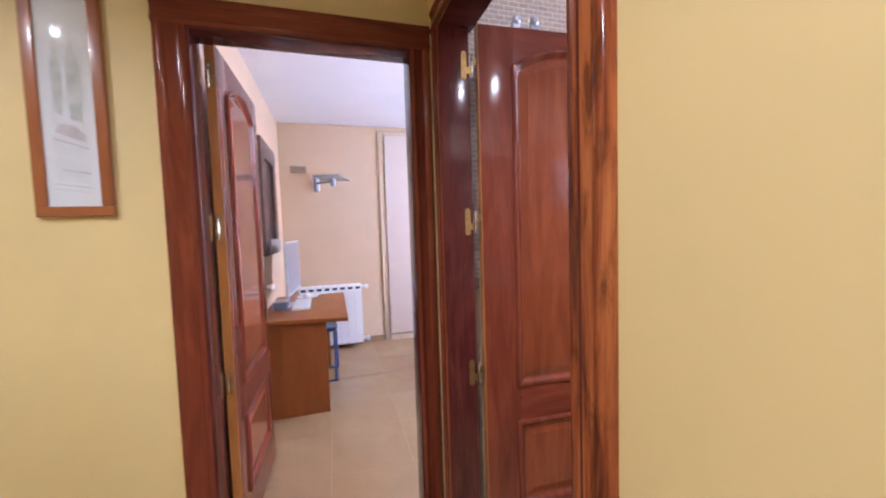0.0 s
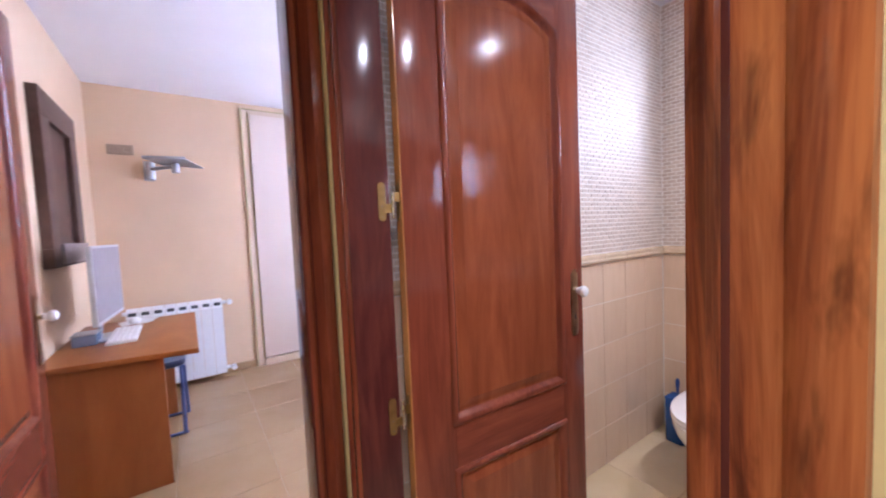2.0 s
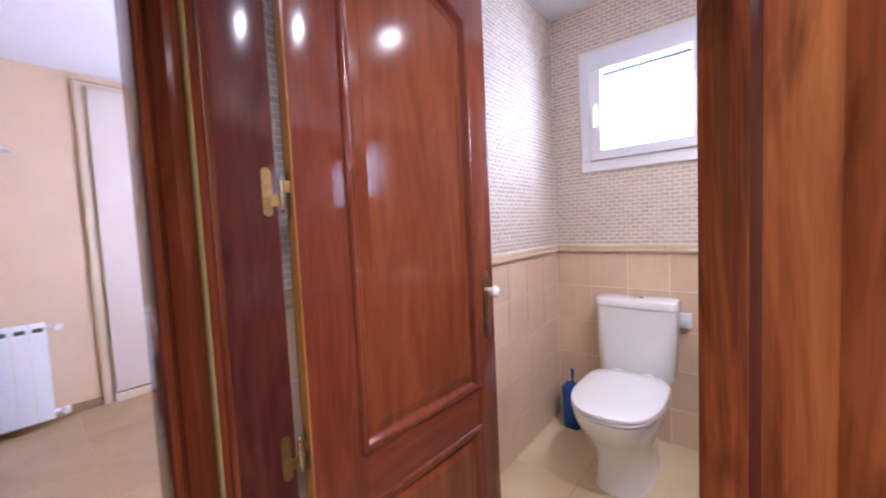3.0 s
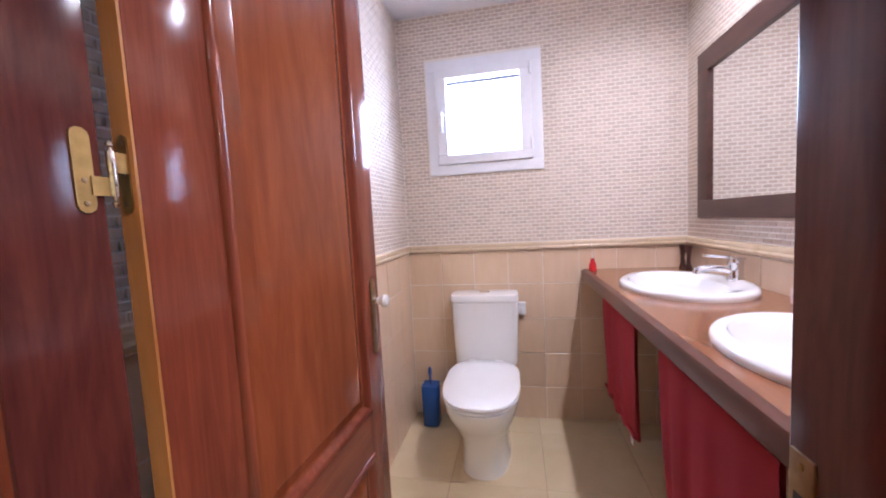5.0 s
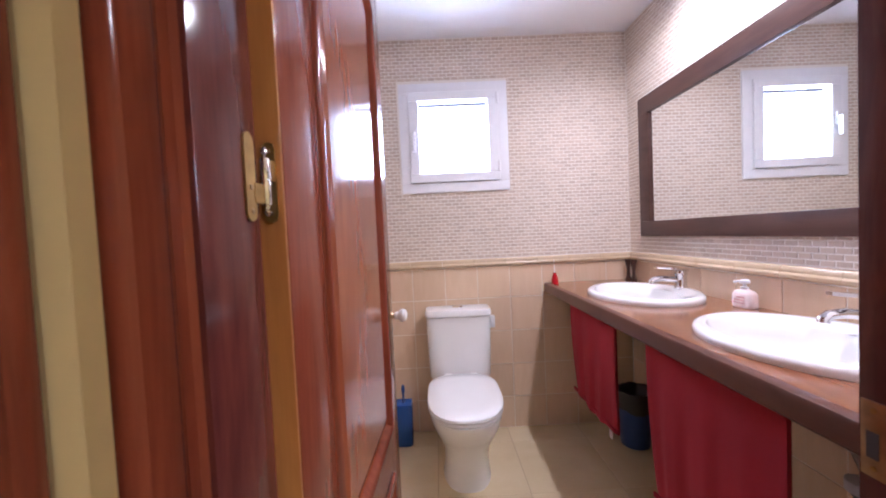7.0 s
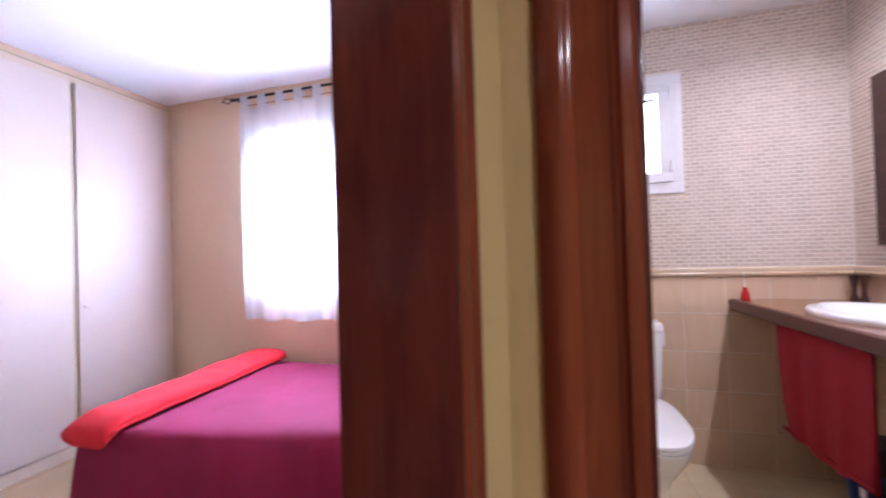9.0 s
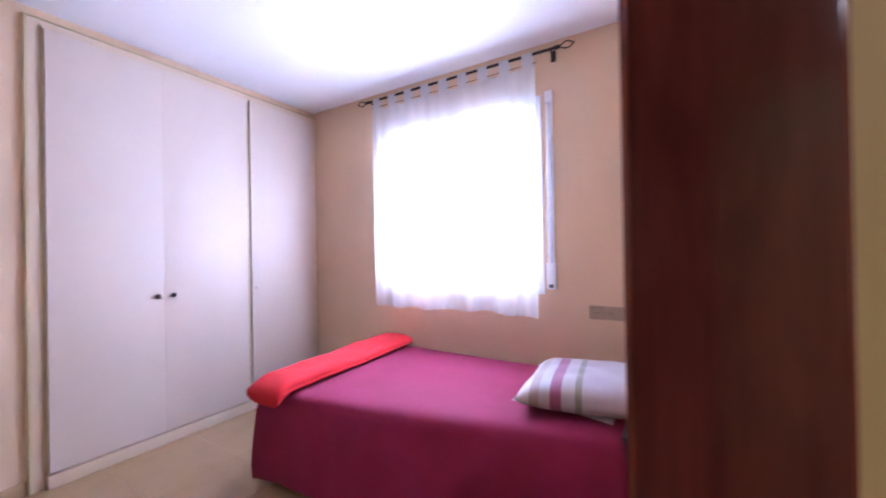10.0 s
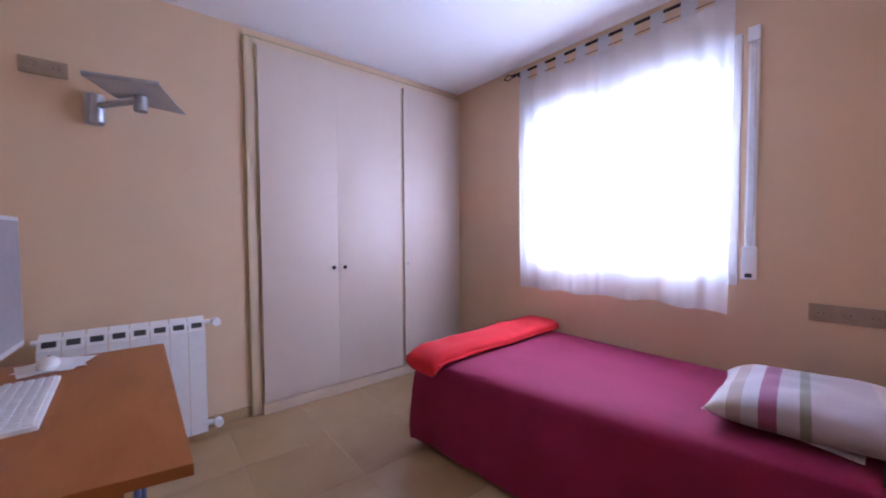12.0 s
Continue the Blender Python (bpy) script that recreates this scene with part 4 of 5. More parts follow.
part("plinth", box(1.000, XN - 0.002, -0.046, 0, 0.0, 0.068, 0.003), FRAMECREAM, wardrobe)
for a, b in ((1.006, 1.5342), (1.5354, 2.094), (2.122, 2.698)):
    d = part("door", box(a, b, -0.040, -0.019, 0.078, 2.412, 0.002), LACQUER, wardrobe)
    kx = {1.006: 1.490, 1.5354: 1.576, 2.122: 2.150}[a]
    part("knob", lathe([(0.005, 0.0), (0.006, 0.010), (0.014, 0.016), (0.015, 0.022), (0.007, 0.027)], n=16), IRON if a < 2 else LACQUER, d, "small dark metal knob" if a < 2 else "", m=pose(kx, -0.040, 0.951, 90))

# radiator
rad = thing("radiator", "white aluminium panel radiator under the wall bracket", "radiator", pose(0.012, 4.245, 0))
for i in range(8):
    x = 0.0825 * i
    s = part("section", prism([(x + 0.001, 0.0), (x + 0.081, 0.0), (x + 0.081, 0.010), (x + 0.046, 0.020), (x + 0.046, 0.085), (x + 0.036, 0.085), (x + 0.036, 0.020), (x + 0.001, 0.010)], 0.062, 0.652, "z", bevel=0.0), RADWHITE, rad)
    part("top_grille", prism([(0.006, 0.653), (0.030, 0.699), (0.085, 0.722), (0.085, 0.653)], x + 0.002, x + 0.080, "x"), RADWHITE, s)
    part("vent", prism([(0.0125, 0.668), (0.0255, 0.693), (0.0245, 0.6945), (0.0115, 0.6695)], x + 0.016, x + 0.066, "x"), SLOT, s)
for z in (0.092, 0.688):
    part("pipe", tube([(-0.02, 0.05, z), (0.3, 0.05, z), (0.69, 0.05, z)], 0.016, 12), RADWHITE, rad)
    v = part("valve", tube([(0.675, 0.05, z), (0.70, 0.05, z), (0.722, 0.05, z)], 0.012, 10), CHROME, rad)
    part("valve_cap", tube([(0.715, 0.045, z), (0.715, 0.01, z), (0.715, -0.005, z)], 0.022, 16), PVC, v)
part("feed_pipe", tube([(0.715, 0.05, 0.092), (0.715, 0.09, 0.085), (0.715, 0.155, 0.082)], 0.008, 8), CHROME, rad)
for x in (0.11, 0.56):
    part("wall_hook", box(x, x + 0.02, 0.085, 0.165, 0.55, 0.58), RADWHITE, rad)

# television bracket without a television
br = thing("tv_wall_bracket", "empty silver television bracket with a flat tray", "wall bracket", pose(0, 0, 0))
part("wall_plate", box(0.195, 0.265, YN - 0.020, YN, 1.765, 1.928, 0.006), STEEL, br)
part("pivot", lathe([(0.030, 1.770), (0.032, 1.775), (0.032, 1.905), (0.026, 1.912)], 0.245, YN - 0.045, 20), STEEL, br)
part("arm", tube([(0.245, YN - 0.05, 1.855), (0.33, 4.25, 1.855), (0.415, 4.14, 1.855)], 0.016, 12), STEEL, br)
part("elbow", lathe([(0.026, 1.800), (0.029, 1.804), (0.029, 1.872), (0.022, 1.876)], 0.418, 4.137, 20), STEEL, br)
tray = prism([(0.219, 3.985), (0.484, 3.926), (0.618, 4.345), (0.340, 4.290)], 1.877, 1.884, "z", bevel=0.002)
part("tray", tray, STEEL, br, "thin silver tray plate")
part("tray_lip", prism([(0.219, 3.985), (0.484, 3.926), (0.4855, 3.9305), (0.2203, 3.9895)], 1.884, 1.896, "z"), STEEL, br)


def socket(name, label, m, n, w=0.081):
    ob = thing(name, label, "socket", m)
    L = w * n
    part("cover", box(0, L, -0.012, 0, 0, 0.078, 0.004, 3), GREYPLATE, ob)
    for i in range(n):
        c = part("outlet", lathe([(0.024, 0.0), (0.025, 0.0035), (0.022, 0.004), (0.020, 0.001)], n=22), GREYPLATE, ob, m=pose(L / n * (i + 0.5), -0.0118, 0.039, 90))
        for dx in (-0.009, 0.009):
            part("hole", lathe([(0.0026, 0.0), (0.0026, 0.0024)], n=8), SLOT, c, m=pose(dx, 0, 0.0006))


socket("socket_strip", "beige triple wall socket above the bed", pose(XN, 2.004, 0.787, 0, 0, -90), 3, 0.081)
socket("wall_socket", "beige double socket high on the wall", pose(-0.026, YN, 1.972), 2, 0.084)
sw = thing("light_switch", "beige plate light switch with a white rocker", "light switch", pose(0.935, 1.63, 0.985, 0, 0, 180))
part("cover", box(0.0, 0.082, -0.010, 0.0, 0, 0.082, 0.003), GREYPLATE, sw)
part("rocker", prism([(-0.010, 0.012), (-0.019, 0.060), (-0.010, 0.072)], 0.014, 0.068, "x"), PVC, sw, "white rocker")

# framed wall niche on the west wall
niche = thing("wall_shelf_unit", "dark brown framed wall unit with a deep recess", "wall unit", pose(XW, 0, 0))
N0, N1, NZ0, NZ1 = 3.10, 3.80, 1.145, 2.06
part("back", box(0.0, 0.012, N0 + 0.02, N1 - 0.02, NZ0 + 0.02, NZ1 - 0.02), WENGE, niche)
for b in ((0.0, 0.045, N0, N1, NZ1 - 0.14, NZ1), (0.0, 0.045, N0, N1, NZ0, NZ0 + 0.10), (0.0, 0.045, N0, N0 + 0.15, NZ0 + 0.10, NZ1 - 0.14), (0.0, 0.045, N1 - 0.15, N1, NZ0 + 0.10, NZ1 - 0.14)):
    part("frame", box(*b, 0.004), timber("walnut_unit", (0.06, 0.033, 0.025), (0.10, 0.058, 0.044), (0.15, 0.09, 0.07), "y", 0.5, 0.0, 10) if not bpy.data.materials.get("walnut_unit") else bpy.data.materials["walnut_unit"], niche)
# ledge toned paler than the frame to stand in for light on the sill
part("ledge", box(0.020, 0.060, N0 + 0.13, N1 - 0.012, NZ0 + 0.015, NZ0 + 0.125, 0.004), plain("lit_walnut", (0.30, 0.245, 0.235), 0.55, vary=0.15), niche, "wooden ledge with its lit look put into a paler tone")
part("recess", box(0.012, 0.020, N0 + 0.15, N1 - 0.15, NZ0 + 0.10, NZ1 - 0.14), WENGE, niche)

# desk
desk = thing("desk", "orange-brown laminate desk along the wall", "desk", pose(0, 0, 0))
part("top", prism([(XW + 0.005, 2.790), (0.470, 2.680), (0.465, 3.800), (XW + 0.005, 3.800)], 0.690, 0.716, "z", bevel=0.003), DESKTOP, desk)
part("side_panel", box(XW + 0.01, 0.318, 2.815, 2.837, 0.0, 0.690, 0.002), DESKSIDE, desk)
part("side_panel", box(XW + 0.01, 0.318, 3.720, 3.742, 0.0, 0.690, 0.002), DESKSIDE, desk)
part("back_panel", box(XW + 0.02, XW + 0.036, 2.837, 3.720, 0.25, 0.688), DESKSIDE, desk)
for y in (2.820, 3.725):
    part("foot_strip", box(XW + 0.01, 0.319, y, y + 0.012, 0.0, 0.012), BLACK, desk)

mon = thing("monitor", "thin grey computer monitor seen from its edge", "monitor", pose(0.064, 3.30, 0.716, 0, 0, -4))
part("panel", box(-0.014, 0.010, -0.28, 0.28, 0.115, 0.535, 0.006), plain("monitor_grey", (0.52, 0.52, 0.54), 0.4), mon)
# screen colour lifted to grey to stand in for its reflection
part("screen", box(0.0100, 0.0112, -0.268, 0.268, 0.135, 0.522), plain("reflection_tone_screen", (0.26, 0.24, 0.26), 0.35), mon, "switched-off screen with a pale reflection put into its grey")
part("neck", tube([(-0.055, 0, 0.01), (-0.045, 0, 0.12), (-0.02, 0, 0.24)], 0.012, 10), STEEL, mon)
part("base", loft([oval(-0.02, 0, z, rx, ry, 30) for z, rx, ry in ((0.0, 0.085, 0.12), (0.006, 0.088, 0.123), (0.012, 0.08, 0.115))]), STEEL, mon)

kb = thing("keyboard", "white computer keyboard on the desk", "keyboard", pose(0.122, 3.29, 0.716, 0, 0, 1.5))
part("case", box(-0.066, 0.066, -0.215, 0.215, 0.0, 0.014, 0.004), KEYCAP, kb)
kmesh = tile_mesh("key", 0.0165, 0.0185, 0.005, KEYCAP)
for r in range(5):
    for c in range(19):
        k = new("key", kmesh)
        k.parent = kb
        k.matrix_local = pose(-0.048 + 0.024 * r, -0.198 + 0.022 * c, 0.0138, 90)
mouse = thing("computer_mouse", "small white computer mouse on papers", "mouse", pose(0.13, 3.68, 0.7205))
part("shell", loft([oval(0, 0, z, rx, ry, 24, 2.3) for z, rx, ry in ((0.0, 0.028, 0.052), (0.010, 0.031, 0.056), (0.022, 0.027, 0.049), (0.031, 0.016, 0.034), (0.034, 0.005, 0.012))]), KEYCAP, mouse)
part("wheel", tube([(-0.004, 0.03, 0.029), (0, 0.03, 0.029), (0.004, 0.03, 0.029)], 0.006, 10), SLOT, mouse)
random.seed(9)
for i, (x, y, a) in enumerate(((0.135, 3.690, 12), (0.150, 3.700, -20))):
    bm = bmesh.new()
    bmesh.ops.create_grid(bm, x_segments=12, y_segments=12, size=0.085)
    for v in bm.verts:
        v.co.z += 0.004 * noise.noise(v.co * 18 + Vector((i, 0, 0))) + 0.002
    bmesh.ops.solidify(bm, geom=bm.faces[:], thickness=0.0006)
    solo("paper_sheet", bm, PAPER, "white crumpled sheet of paper on the desk", "paper", pose(x, y, 0.7175 + 0.0015 * i, 0, 0, a), "papers on the desk")
bx2 = thing("pen_tray", "translucent blue plastic desk box by the monitor", "desk box", pose(-0.03, 3.21, 0.716))
part("tub", box(-0.05, 0.05, -0.06, 0.06, 0.0, 0.055, 0.008, 3), see_through("pale_blue_plastic", 0.45, (0.45, 0.55, 0.75), 0.2), bx2)
part("lid", box(-0.052, 0.052, -0.062, 0.062, 0.056, 0.063, 0.003), STEEL, bx2)

# folding stool
FRAME_BLUE = plain("blue_grey_tube", (0.09, 0.12, 0.30), 0.35, 0.2)
st = thing("folding_stool", "dark blue padded stool with crossed blue-grey legs", "stool", pose(0.265, 3.565, 0))
part("seat", loft([oval(0, 0, z, rx, ry, 32, 4) for z, rx, ry in ((0.425, 0.120, 0.125), (0.432, 0.128, 0.135), (0.455, 0.128, 0.135), (0.466, 0.118, 0.125))]), NAVY, st)
for x in (-0.10, 0.10):
    part("leg", tube([(x, -0.20, 0.010), (x, -0.175, 0.10), (x, -0.10, 0.425)], 0.011, 10), FRAME_BLUE, st)
    part("leg", tube([(x + 0.016, 0.14, 0.010), (x + 0.016, 0.0, 0.215), (x + 0.016, -0.11, 0.425)], 0.010, 10), FRAME_BLUE, st)
for y in (-0.20, 0.14):
    part("crossbar", tube([(-0.10, y, 0.012), (0, y, 0.012), (0.116, y, 0.012)], 0.009, 10), FRAME_BLUE, st)

# bed
bed = thing("bed", "single bed under a magenta bedspread that hangs to the floor", "bed", pose(0, 0, 0))
FN, FF, HF, HN = Vector((1.580, 3.465)), Vector((2.735, 3.52)), Vector((2.735, 1.750)), Vector((1.930, 1.752))


def quilt(scale, z, wave=0.0, drop=0.0):
    """Outline of the bedspread, drawn in by scale metres, with folds that grow with wave."""
    pts, n = [], 0
    for a, b, k in ((FN, FF, 34), (FF, HF, 46), (HF, HN, 22), (HN, FN, 60)):
        for i in range(k):
            q = a + (b - a) * i / k
            if a is HN:
                q.x -= 0.030 * math.sin(math.pi * i / k)
            pts.append(q)
    c = (FN + FF + HF + HN) / 4
    out = []
    for i, p in enumerate(pts):
        q = Vector((max(min(p.x, 9), 0), p.y))
        d = (q - c)
        q = c + d * (1 - scale / max(d.length, 0.1))
        w = wave * (0.6 * math.sin(i * 0.55) + 0.4 * math.sin(i * 1.27 + 1))
        q = q + d.normalized() * w
        q.x = min(q.x, XN - 0.008)
        out.append((q.x, q.y, z + drop * math.sin(i * 0.21)))
    return out


rings = [quilt(-0.028, 0.030, 0.012, 0.010), quilt(-0.034, 0.10, 0.011), quilt(-0.026, 0.22, 0.008), quilt(-0.010, 0.36, 0.004), quilt(0.0, 0.425, 0.002), quilt(0.010, 0.460), quilt(0.030, 0.478), quilt(0.075, 0.487)]
rings += [[(x, y, 0.489 + 0.004 * noise.noise(Vector((x * 3, y * 3, 0)))) for x, y, z in quilt(s, 0)] for s in (0.16, 0.26, 0.36)]
bs = loft(rings, cap=False)
bs.verts.ensure_lookup_table()
bs.faces.new([v for v in bs.verts][-162:])
part("bedspread", bs, COVER, bed, "magenta cotton bedspread", sharp=70)
part("mattress", box(2.00, 2.735, 1.690, 1.775, 0.20, 0.470, 0.02, 3), NAVY, bed, "dark navy mattress end")
part("headboard", box(2.035, 2.735, 1.664, 1.686, 0.05, 0.480, 0.004), PINE, bed, "light pine head end")
part("leg", box(1.960, 1.998, 1.690, 1.735, 0.0, 0.475, 0.004), PINE, bed, "light pine bed post")
part("leg", box(2.690, 2.735, 1.690, 1.735, 0.0, 0.195, 0.004), PINE, bed)
part("leg", box(1.70, 1.745, 3.30, 3.345, 0.0, 0.40, 0.004), PINE, bed)
part("leg", box(2.66, 2.705, 3.30, 3.345, 0.0, 0.40, 0.004), PINE, bed)

blanket = thing("folded_blanket", "bright red blanket folded across the foot of the bed", "blanket", pose(0, 0, 0))
rings = []
for i in range(41):
    k = i / 40
    x = 1.545 + 1.175 * k
    yc, hz = 3.375 + 0.060 * k, 0.527 - 0.045 * max(0, 1 - k * 9) ** 2
    ring = []
    for j in range(28):
        a = 2 * math.pi * j / 28
        ca, sa = math.cos(a), math.sin(a)
        y = yc + (0.150 - 0.02 * (1 - k)) * math.copysign(abs(ca) ** 0.6, ca)
        z = hz + 0.036 * math.copysign(abs(sa) ** 0.7, sa)
        n = noise.noise(Vector((x * 7, y * 9, z * 9)))
        ring.append((x, y + 0.006 * n, z + 0.009 * n - 0.05 * max(0, abs(ca) - 0.93) * (1 if ca > 0 else 0)))
    rings.append(ring)
part("wool", loft(rings), RED_BLANKET, blanket, sharp=75)
part("fold", loft([[(x, y - 0.006, z * 0.45 + 0.278) for x, y, z in r] for r in rings[1:-1]]), RED_BLANKET, blanket, sharp=75)

sheet = thing("folded_sheet", "white folded sheet under the pillow", "sheet", pose(0, 0, 0))
part("layer", prism([(2.05, 1.805), (2.52, 1.80), (2.52, 2.0), (2.10, 1.985)], 0.489, 0.497, "z", bevel=0.004), SHEET, sheet)

# striped pillow
stripe, pnt, pb = material("striped_pillowcase")
ptc = pnt.nodes.new("ShaderNodeTexCoord")
sep = pnt.nodes.new("ShaderNodeSeparateXYZ")
pnt.links.new(ptc.outputs["Object"], sep.inputs[0])
pmr = node(pnt, "ShaderNodeMapRange", From_Min=-0.29, From_Max=0.29)
pnt.links.new(sep.outputs["Y"], pmr.inputs[0])
pr = pnt.nodes.new("ShaderNodeValToRGB")
pr.color_ramp.interpolation = "CONSTANT"
bands = ((0.0, (0.46, 0.33, 0.27)), (0.22, (0.35, 0.27, 0.29)), (0.50, (0.15, 0.14, 0.08)), (0.545, (0.38, 0.32, 0.35)), (0.64, (0.22, 0.010, 0.09)), (0.72, (0.40, 0.36, 0.40)), (0.80, (0.32, 0.23, 0.19)), (0.87, (0.52, 0.46, 0.44)))
e = pr.color_ramp.elements
while len(e) < len(bands):
    e.new(0.5)
for el, (p, c) in zip(e, bands):
    el.position, el.color = p, (*c, 1)
pnt.links.new(pmr.outputs[0], pr.inputs[0])
pw = noise_tex(pnt, coords(pnt, scatter=False), 400, 2)
pnt.links.new(mix(pnt, 0.12, pr.outputs[0], ramp(pnt, pw, ((0.3, (0.2, 0.18, 0.2)), (0.7, (0.8, 0.78, 0.8))))), pb.inputs["Base Color"])
pb.inputs["Roughness"].default_value = 0.75
pb.inputs["Sheen Weight"].default_value = 0.2
bump(pnt, pb, pw, 0.3, 0.001)
pillow = thing("pillow", "striped grey, plum and olive pillow at the bed head", "pillow", pose(2.295, 1.945, 0.548, -2, 3, 6))
pm = bmesh.new()
for side in (1, -1):
    grid = []
    for i in range(33):
        row = []
        for j in range(33):
            u, v = i / 16 - 1, j / 16 - 1
            pinch = 1 - 0.10 * (1 - u * u) * v ** 4 - 0.0
            x = 0.325 * u * (1 - 0.07 * (1 - v * v) * u ** 4)
            y = 0.285 * v * (1 - 0.09 * (1 - u * u) * v ** 4)
            h = 0.085 * ((1 - u ** 4) * (1 - v ** 4)) ** 0.55
            h *= 1 + 0.12 * noise.noise(Vector((x * 9, y * 9, side)))
            row.append(pm.verts.new((x, y, side * h * (1.0 if side > 0 else 0.75))))
        grid.append(row)
    for i in range(32):
        for j in range(32):
            pm.faces.new((grid[i][j], grid[i + 1][j], grid[i + 1][j + 1], grid[i][j + 1]))
bmesh.ops.remove_doubles(pm, verts=pm.verts, dist=0.0005)
part("case", pm, stripe, pillow, sharp=100)

# ---- hall things ----
pic = thing("framed_picture", "tall narrow print in an orange-brown wooden frame", "picture", pose(-0.393, 1.54, 1.396))
PW, PH, FW = 0.103, 0.72, 0.032
for b in ((-PW, PW, -0.022, -0.001, 0, FW), (-PW, PW, -0.022, -0.001, PH - FW, PH), (-PW, -PW + FW, -0.022, -0.001, FW, PH - FW), (PW - FW, PW, -0.022, -0.001, FW, PH - FW)):
    part("frame", box(*b, 0.005, 3), timber("picture_frame_wood", (0.20, 0.065, 0.022), (0.32, 0.115, 0.04), (0.42, 0.17, 0.06), "z", 0.3, 0.3, 12) if not bpy.data.materials.get("picture_frame_wood") else bpy.data.materials["picture_frame_wood"], pic)
part("mat", box(-PW + FW - 0.003, PW - FW + 0.003, -0.012, -0.004, FW - 0.003, PH - FW + 0.003), PAPER, pic, "pale grey print")
WASH = plain("pale_wash", (0.72, 0.72, 0.75), 0.8, vary=0.10, scale=14)
INK = plain("grey_ink", (0.55, 0.57, 0.56), 0.8, vary=0.22, scale=18)
INK2 = plain("mauve_ink", (0.60, 0.53, 0.55), 0.8, vary=0.2, scale=18)
for mt, lift, shape in ((WASH, 0, [(-0.045, 0.115), (0.045, 0.105), (0.048, 0.52), (0.020, 0.60), (-0.030, 0.56), (-0.045, 0.44)]),
                        (INK, 1, [(-0.036, 0.335), (-0.016, 0.320), (-0.010, 0.46), (-0.022, 0.54), (-0.038, 0.48)]),
                        (INK, 1, [(0.004, 0.310), (0.036, 0.300), (0.040, 0.47), (0.018, 0.56), (0.000, 0.49)]),
                        (INK2, 1, [(-0.040, 0.268), (0.040, 0.238), (0.040, 0.262), (0.012, 0.290), (-0.026, 0.296)]),
                        (INK2, 1, [(-0.046, 0.246), (0.044, 0.216), (0.044, 0.221), (-0.046, 0.251)]),
                        (INK, 1, [(-0.028, 0.148), (0.045, 0.136), (0.045, 0.140), (-0.028, 0.153)]),
                        (INK, 1, [(-0.050, 0.104), (0.050, 0.090), (0.050, 0.093), (-0.050, 0.107)]),
                        (INK, 1, [(-0.050, 0.088), (0.040, 0.076), (0.040, 0.078), (-0.050, 0.090)])):
    part("ink", prism(shape, -0.0128 - 0.0007 * lift, -0.0122, "y"), mt, pic)
part("glass", box(-PW + FW - 0.002, PW - FW + 0.002, -0.017, -0.0155, FW - 0.002, PH - FW + 0.002), GLASS, pic)
# unseen rims at the hall lamps; the first belongs to the added lamp
for x, y in ((-1.05, 0.35), (0.0, -0.55)):
    hl = thing("ceiling_downlight", "assumed hall downlight with a brass rim, out of view", "ceiling light", pose(x, y, H), group="hall downlights")
    part("rim", lathe([(0.050, 0.0), (0.064, -0.001), (0.064, -0.005), (0.055, -0.008), (0.050, -0.003)], n=28), BRASS, hl)
# ---- tiles and bricks of the bathroom walls ----
def wall_tiles(parent, u0, u1, place, start):
    """Rows of square tiles up to the dado; place(u, z) gives the pose of a tile whose face looks along +y."""
    edges = [u0]
    u = u0 + start
    while u < u1 - 0.03:
        edges.append(u)
        u += 0.207
    edges.append(u1)
    zs = (0.0, 0.203, 0.418, 0.634, 0.850, 1.050)
    cache = {}
    for a, b in zip(edges, edges[1:]):
        for c, d in zip(zs, zs[1:]):
            key = (round(b - a, 4), round(d - c, 4))
            if key not in cache:
                cache[key] = tile_mesh("tile", b - a - 0.004, d - c - 0.004, 0.0028, WALL_TILE)
            ob = new("tile", cache[key])
            ob.parent = parent
            ob.matrix_local = place((a + b) / 2, (c + d) / 2)


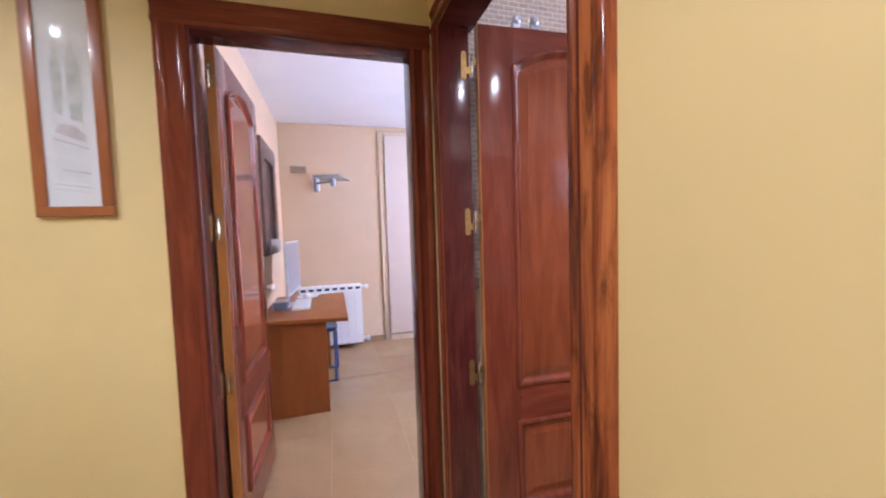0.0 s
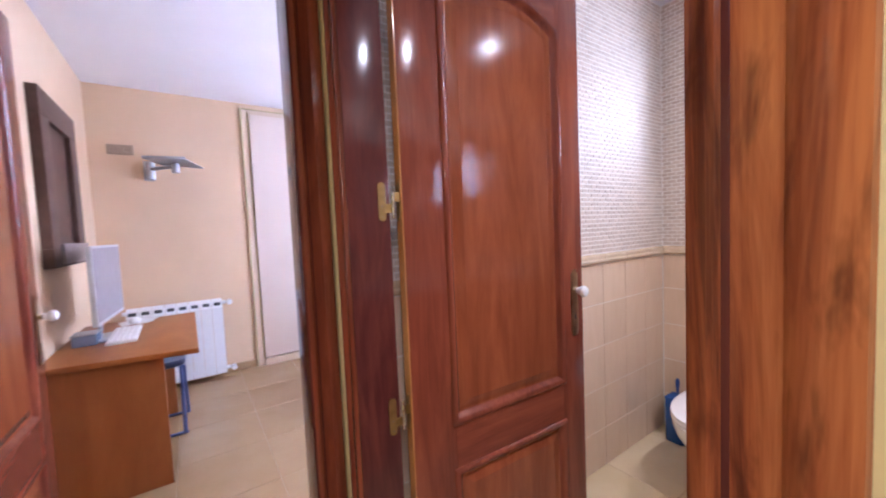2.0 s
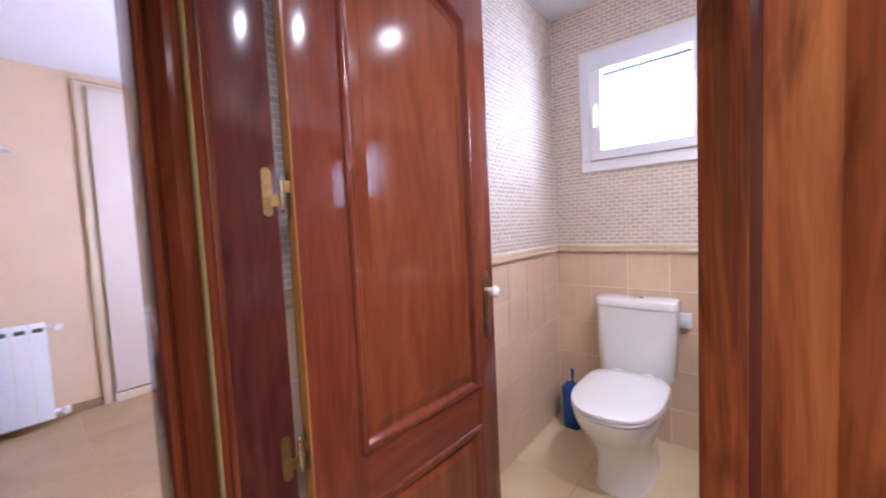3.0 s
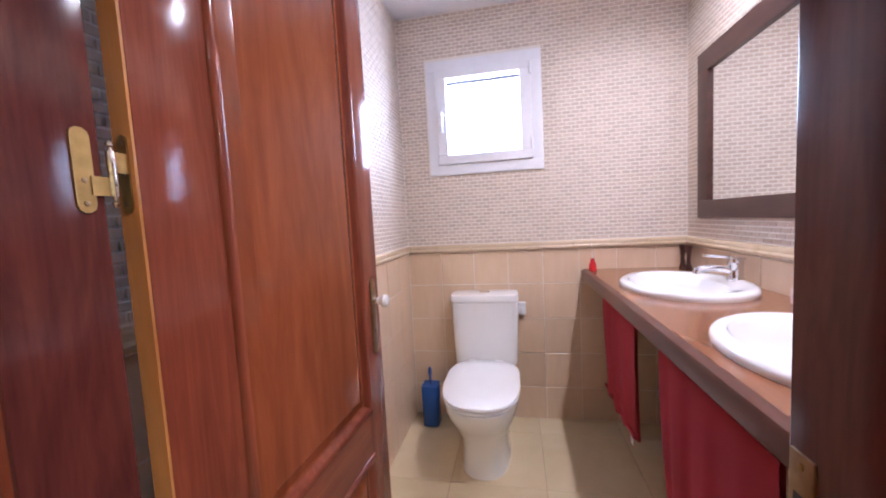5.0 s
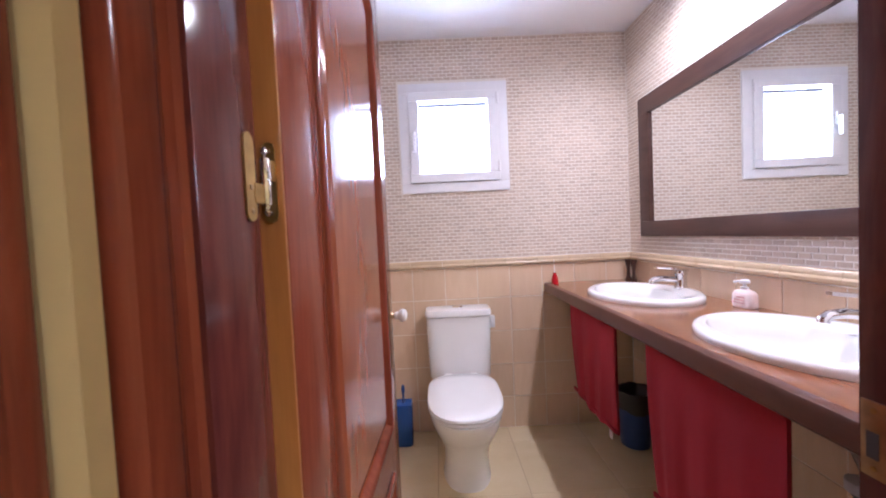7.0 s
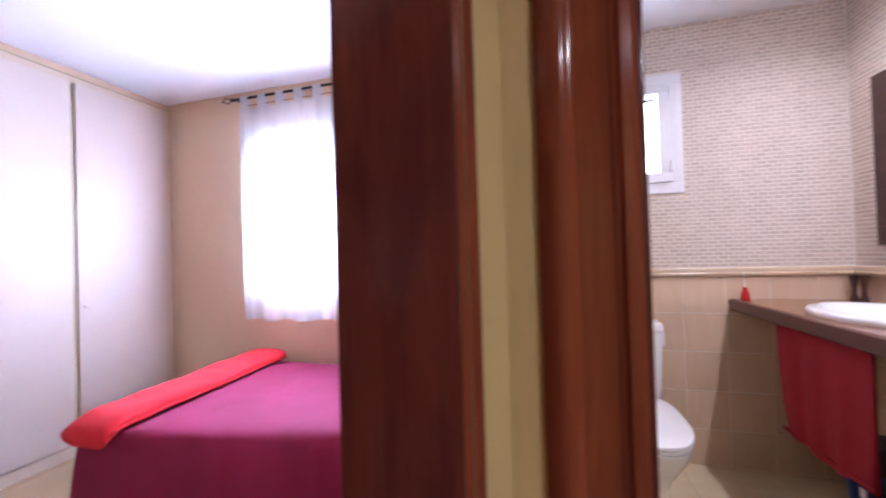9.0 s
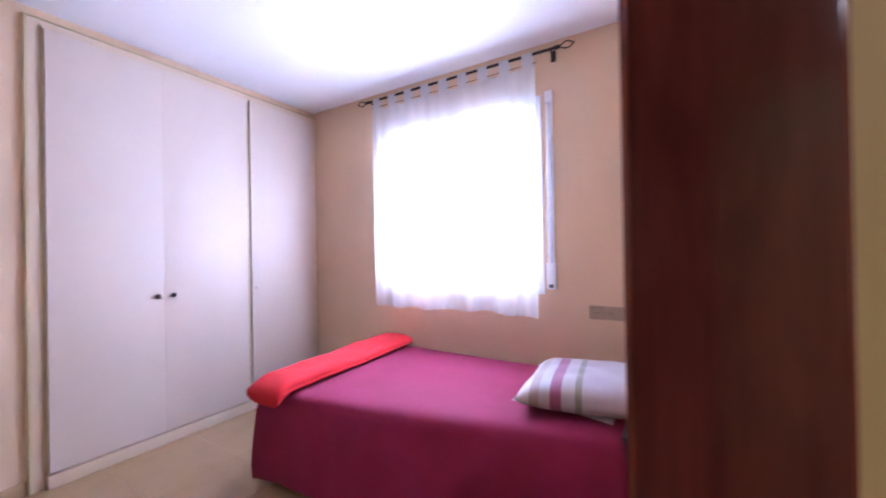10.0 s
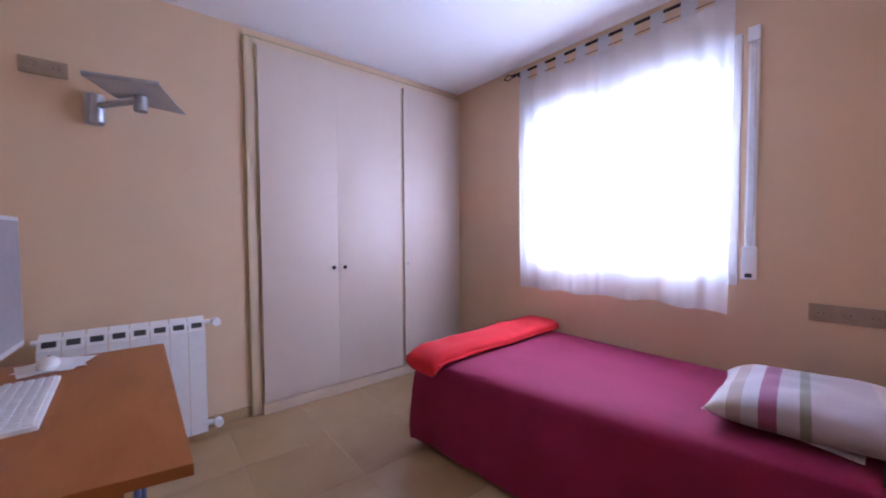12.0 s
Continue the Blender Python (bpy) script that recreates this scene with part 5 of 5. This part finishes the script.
def relief_bricks(parent, u0, u1, place, holes=(), singles=0, middle=1.6):
    pu, pz, z0, gap = 0.048, 0.0212, 1.106, 0.0026
    spots, r, z = [], 0, z0 + pz / 2
    while z < HB - 0.01:
        u = u0 + (pu / 2 if r % 2 else 0.0)
        cuts = [(h[0], h[1]) for h in holes if h[2] < z + pz * 0.42 and h[3] > z - pz * 0.42]
        while u < u1 + pu / 2:
            spans = [(max(u - pu / 2 + gap, u0), min(u + pu / 2 - gap, u1))]
            for lo, hi in cuts:
                spans = [q for a, b in spans for q in ((a, min(b, lo)), (max(a, hi), b)) if q[1] - q[0] > 0.008]
            spots += [((a + b) / 2, z, b - a) for a, b in spans if b - a > 0.008]
            u += pu
        z += pz
        r += 1
    spots.sort(key=lambda s: abs(s[1] - middle))
    one = tile_mesh("brick", pu - 2 * gap, pz - 0.0052, 0.0019, BRICK) if singles else None
    full = [s for s in spots if abs(s[2] - (pu - 2 * gap)) < 1e-4][:singles]
    taken = set(full)
    for s in full:
        ob = new("brick", one)
        ob.parent = parent
        ob.matrix_local = place(s[0], s[1])
    verts, faces = [], []
    for u, z, w in (s for s in spots if s not in taken):
        m, h, t, e = place(u, z), pz / 2 - 0.0026, 0.0015 + 0.0007 * random.random(), 0.0008
        n = len(verts)
        for d, y in ((0, 0.0), (0, t - e), (e, t)):
            for sx, sz in ((-1, -1), (1, -1), (1, 1), (-1, 1)):
                verts.append(m @ Vector((sx * (w / 2 - d), y, sz * (h - d))))
        for k in (0, 4):
            for i in range(4):
                j = (i + 1) % 4
                faces.append((n + k + i, n + k + j, n + k + 4 + j, n + k + 4 + i))
        faces.append((n + 8, n + 9, n + 10, n + 11))
    me = bpy.data.meshes.new("relief_bricks")
    me.from_pydata(verts, [], faces)
    me.materials.append(BRICK)
    ob = new("relief_bricks", me)
    ob.parent = parent
    tagged(ob, "cream relief bricks of the wall tiling", "", kind="stuff")


def east_at(u, z):
    return pose(XB + 0.002, u, z, 0, 0, 90)


def north_at(u, z):
    return pose(u, YL + 0.002, z, 0, 0, 180)


def south_at(u, z):
    return pose(u, YR - 0.002, z)


def dado(parent, name, m, length):
    prof = [(0.0, 1.052), (0.010, 1.053), (0.018, 1.060), (0.020, 1.070), (0.014, 1.078), (0.016, 1.088), (0.012, 1.098), (0.0, 1.102)]
    n = max(1, round(length / 0.21))
    for i in range(n):
        a, b = length * i / n, length * (i + 1) / n
        part(name, prism(prof, a + 0.001, b - 0.001, "x"), MOULD, parent, m=m)


wall_tiles(wall_bath_east, YR, YL, east_at, 0.160)
wall_tiles(wall_bath_north, 0.935, XB - 0.008, north_at, 0.203)
wall_tiles(wall_bath_south, 0.935, XB - 0.008, south_at, 0.203)
dado(wall_bath_east, "dado", pose(XB + 0.002, YR, 0, 0, 0, 90), YL - YR)
dado(wall_bath_north, "dado", pose(XB - 0.012, YL + 0.002, 0, 0, 0, 180), XB - 0.95)
dado(wall_bath_south, "dado", pose(0.935, YR - 0.002, 0), XB - 0.95)
relief_bricks(wall_bath_east, YR, YL, east_at, ((0.675, 1.367, 1.53, 2.225),), 300)
relief_bricks(wall_bath_north, 0.935, XB - 0.006, north_at, (), 300)
relief_bricks(wall_bath_south, 0.935, XB - 0.006, south_at, ((1.10, 2.60, 1.24, 2.0),), 300, 1.15)


# ---- floor tiles ----
def floor_tiles(parent, x0, x1, y0, y1, ox, oy, p, mat):
    cache = {}
    xs = [x0] + [ox + p * i for i in range(-20, 21) if x0 + 0.02 < ox + p * i < x1 - 0.02] + [x1]
    ys = [y0] + [oy + p * i for i in range(-20, 21) if y0 + 0.02 < oy + p * i < y1 - 0.02] + [y1]
    for a, b in zip(xs, xs[1:]):
        for c, d in zip(ys, ys[1:]):
            key = (round(b - a, 4), round(d - c, 4))
            if key not in cache:
                cache[key] = tile_mesh("tile", b - a - 0.0018, d - c - 0.0018, 0.004, mat)
            ob = new("tile", cache[key])
            ob.parent = parent
            ob.matrix_local = pose((a + b) / 2, (c + d) / 2, -0.004, 90)


floor_tiles(floor_bath, 0.865, XB + 0.006, YR - 0.006, YL + 0.006, 2.185, 0.755, 0.45, BATH_FLOOR)
floor_tiles(floor_bedroom, XW, XN, 1.582, YN, 0.33, 2.05, 0.45, FLOOR_TILE)
floor_tiles(floor_hall, -1.7, 0.863, -2.0, 1.578, 0.33, 1.15, 0.45, FLOOR_TILE)
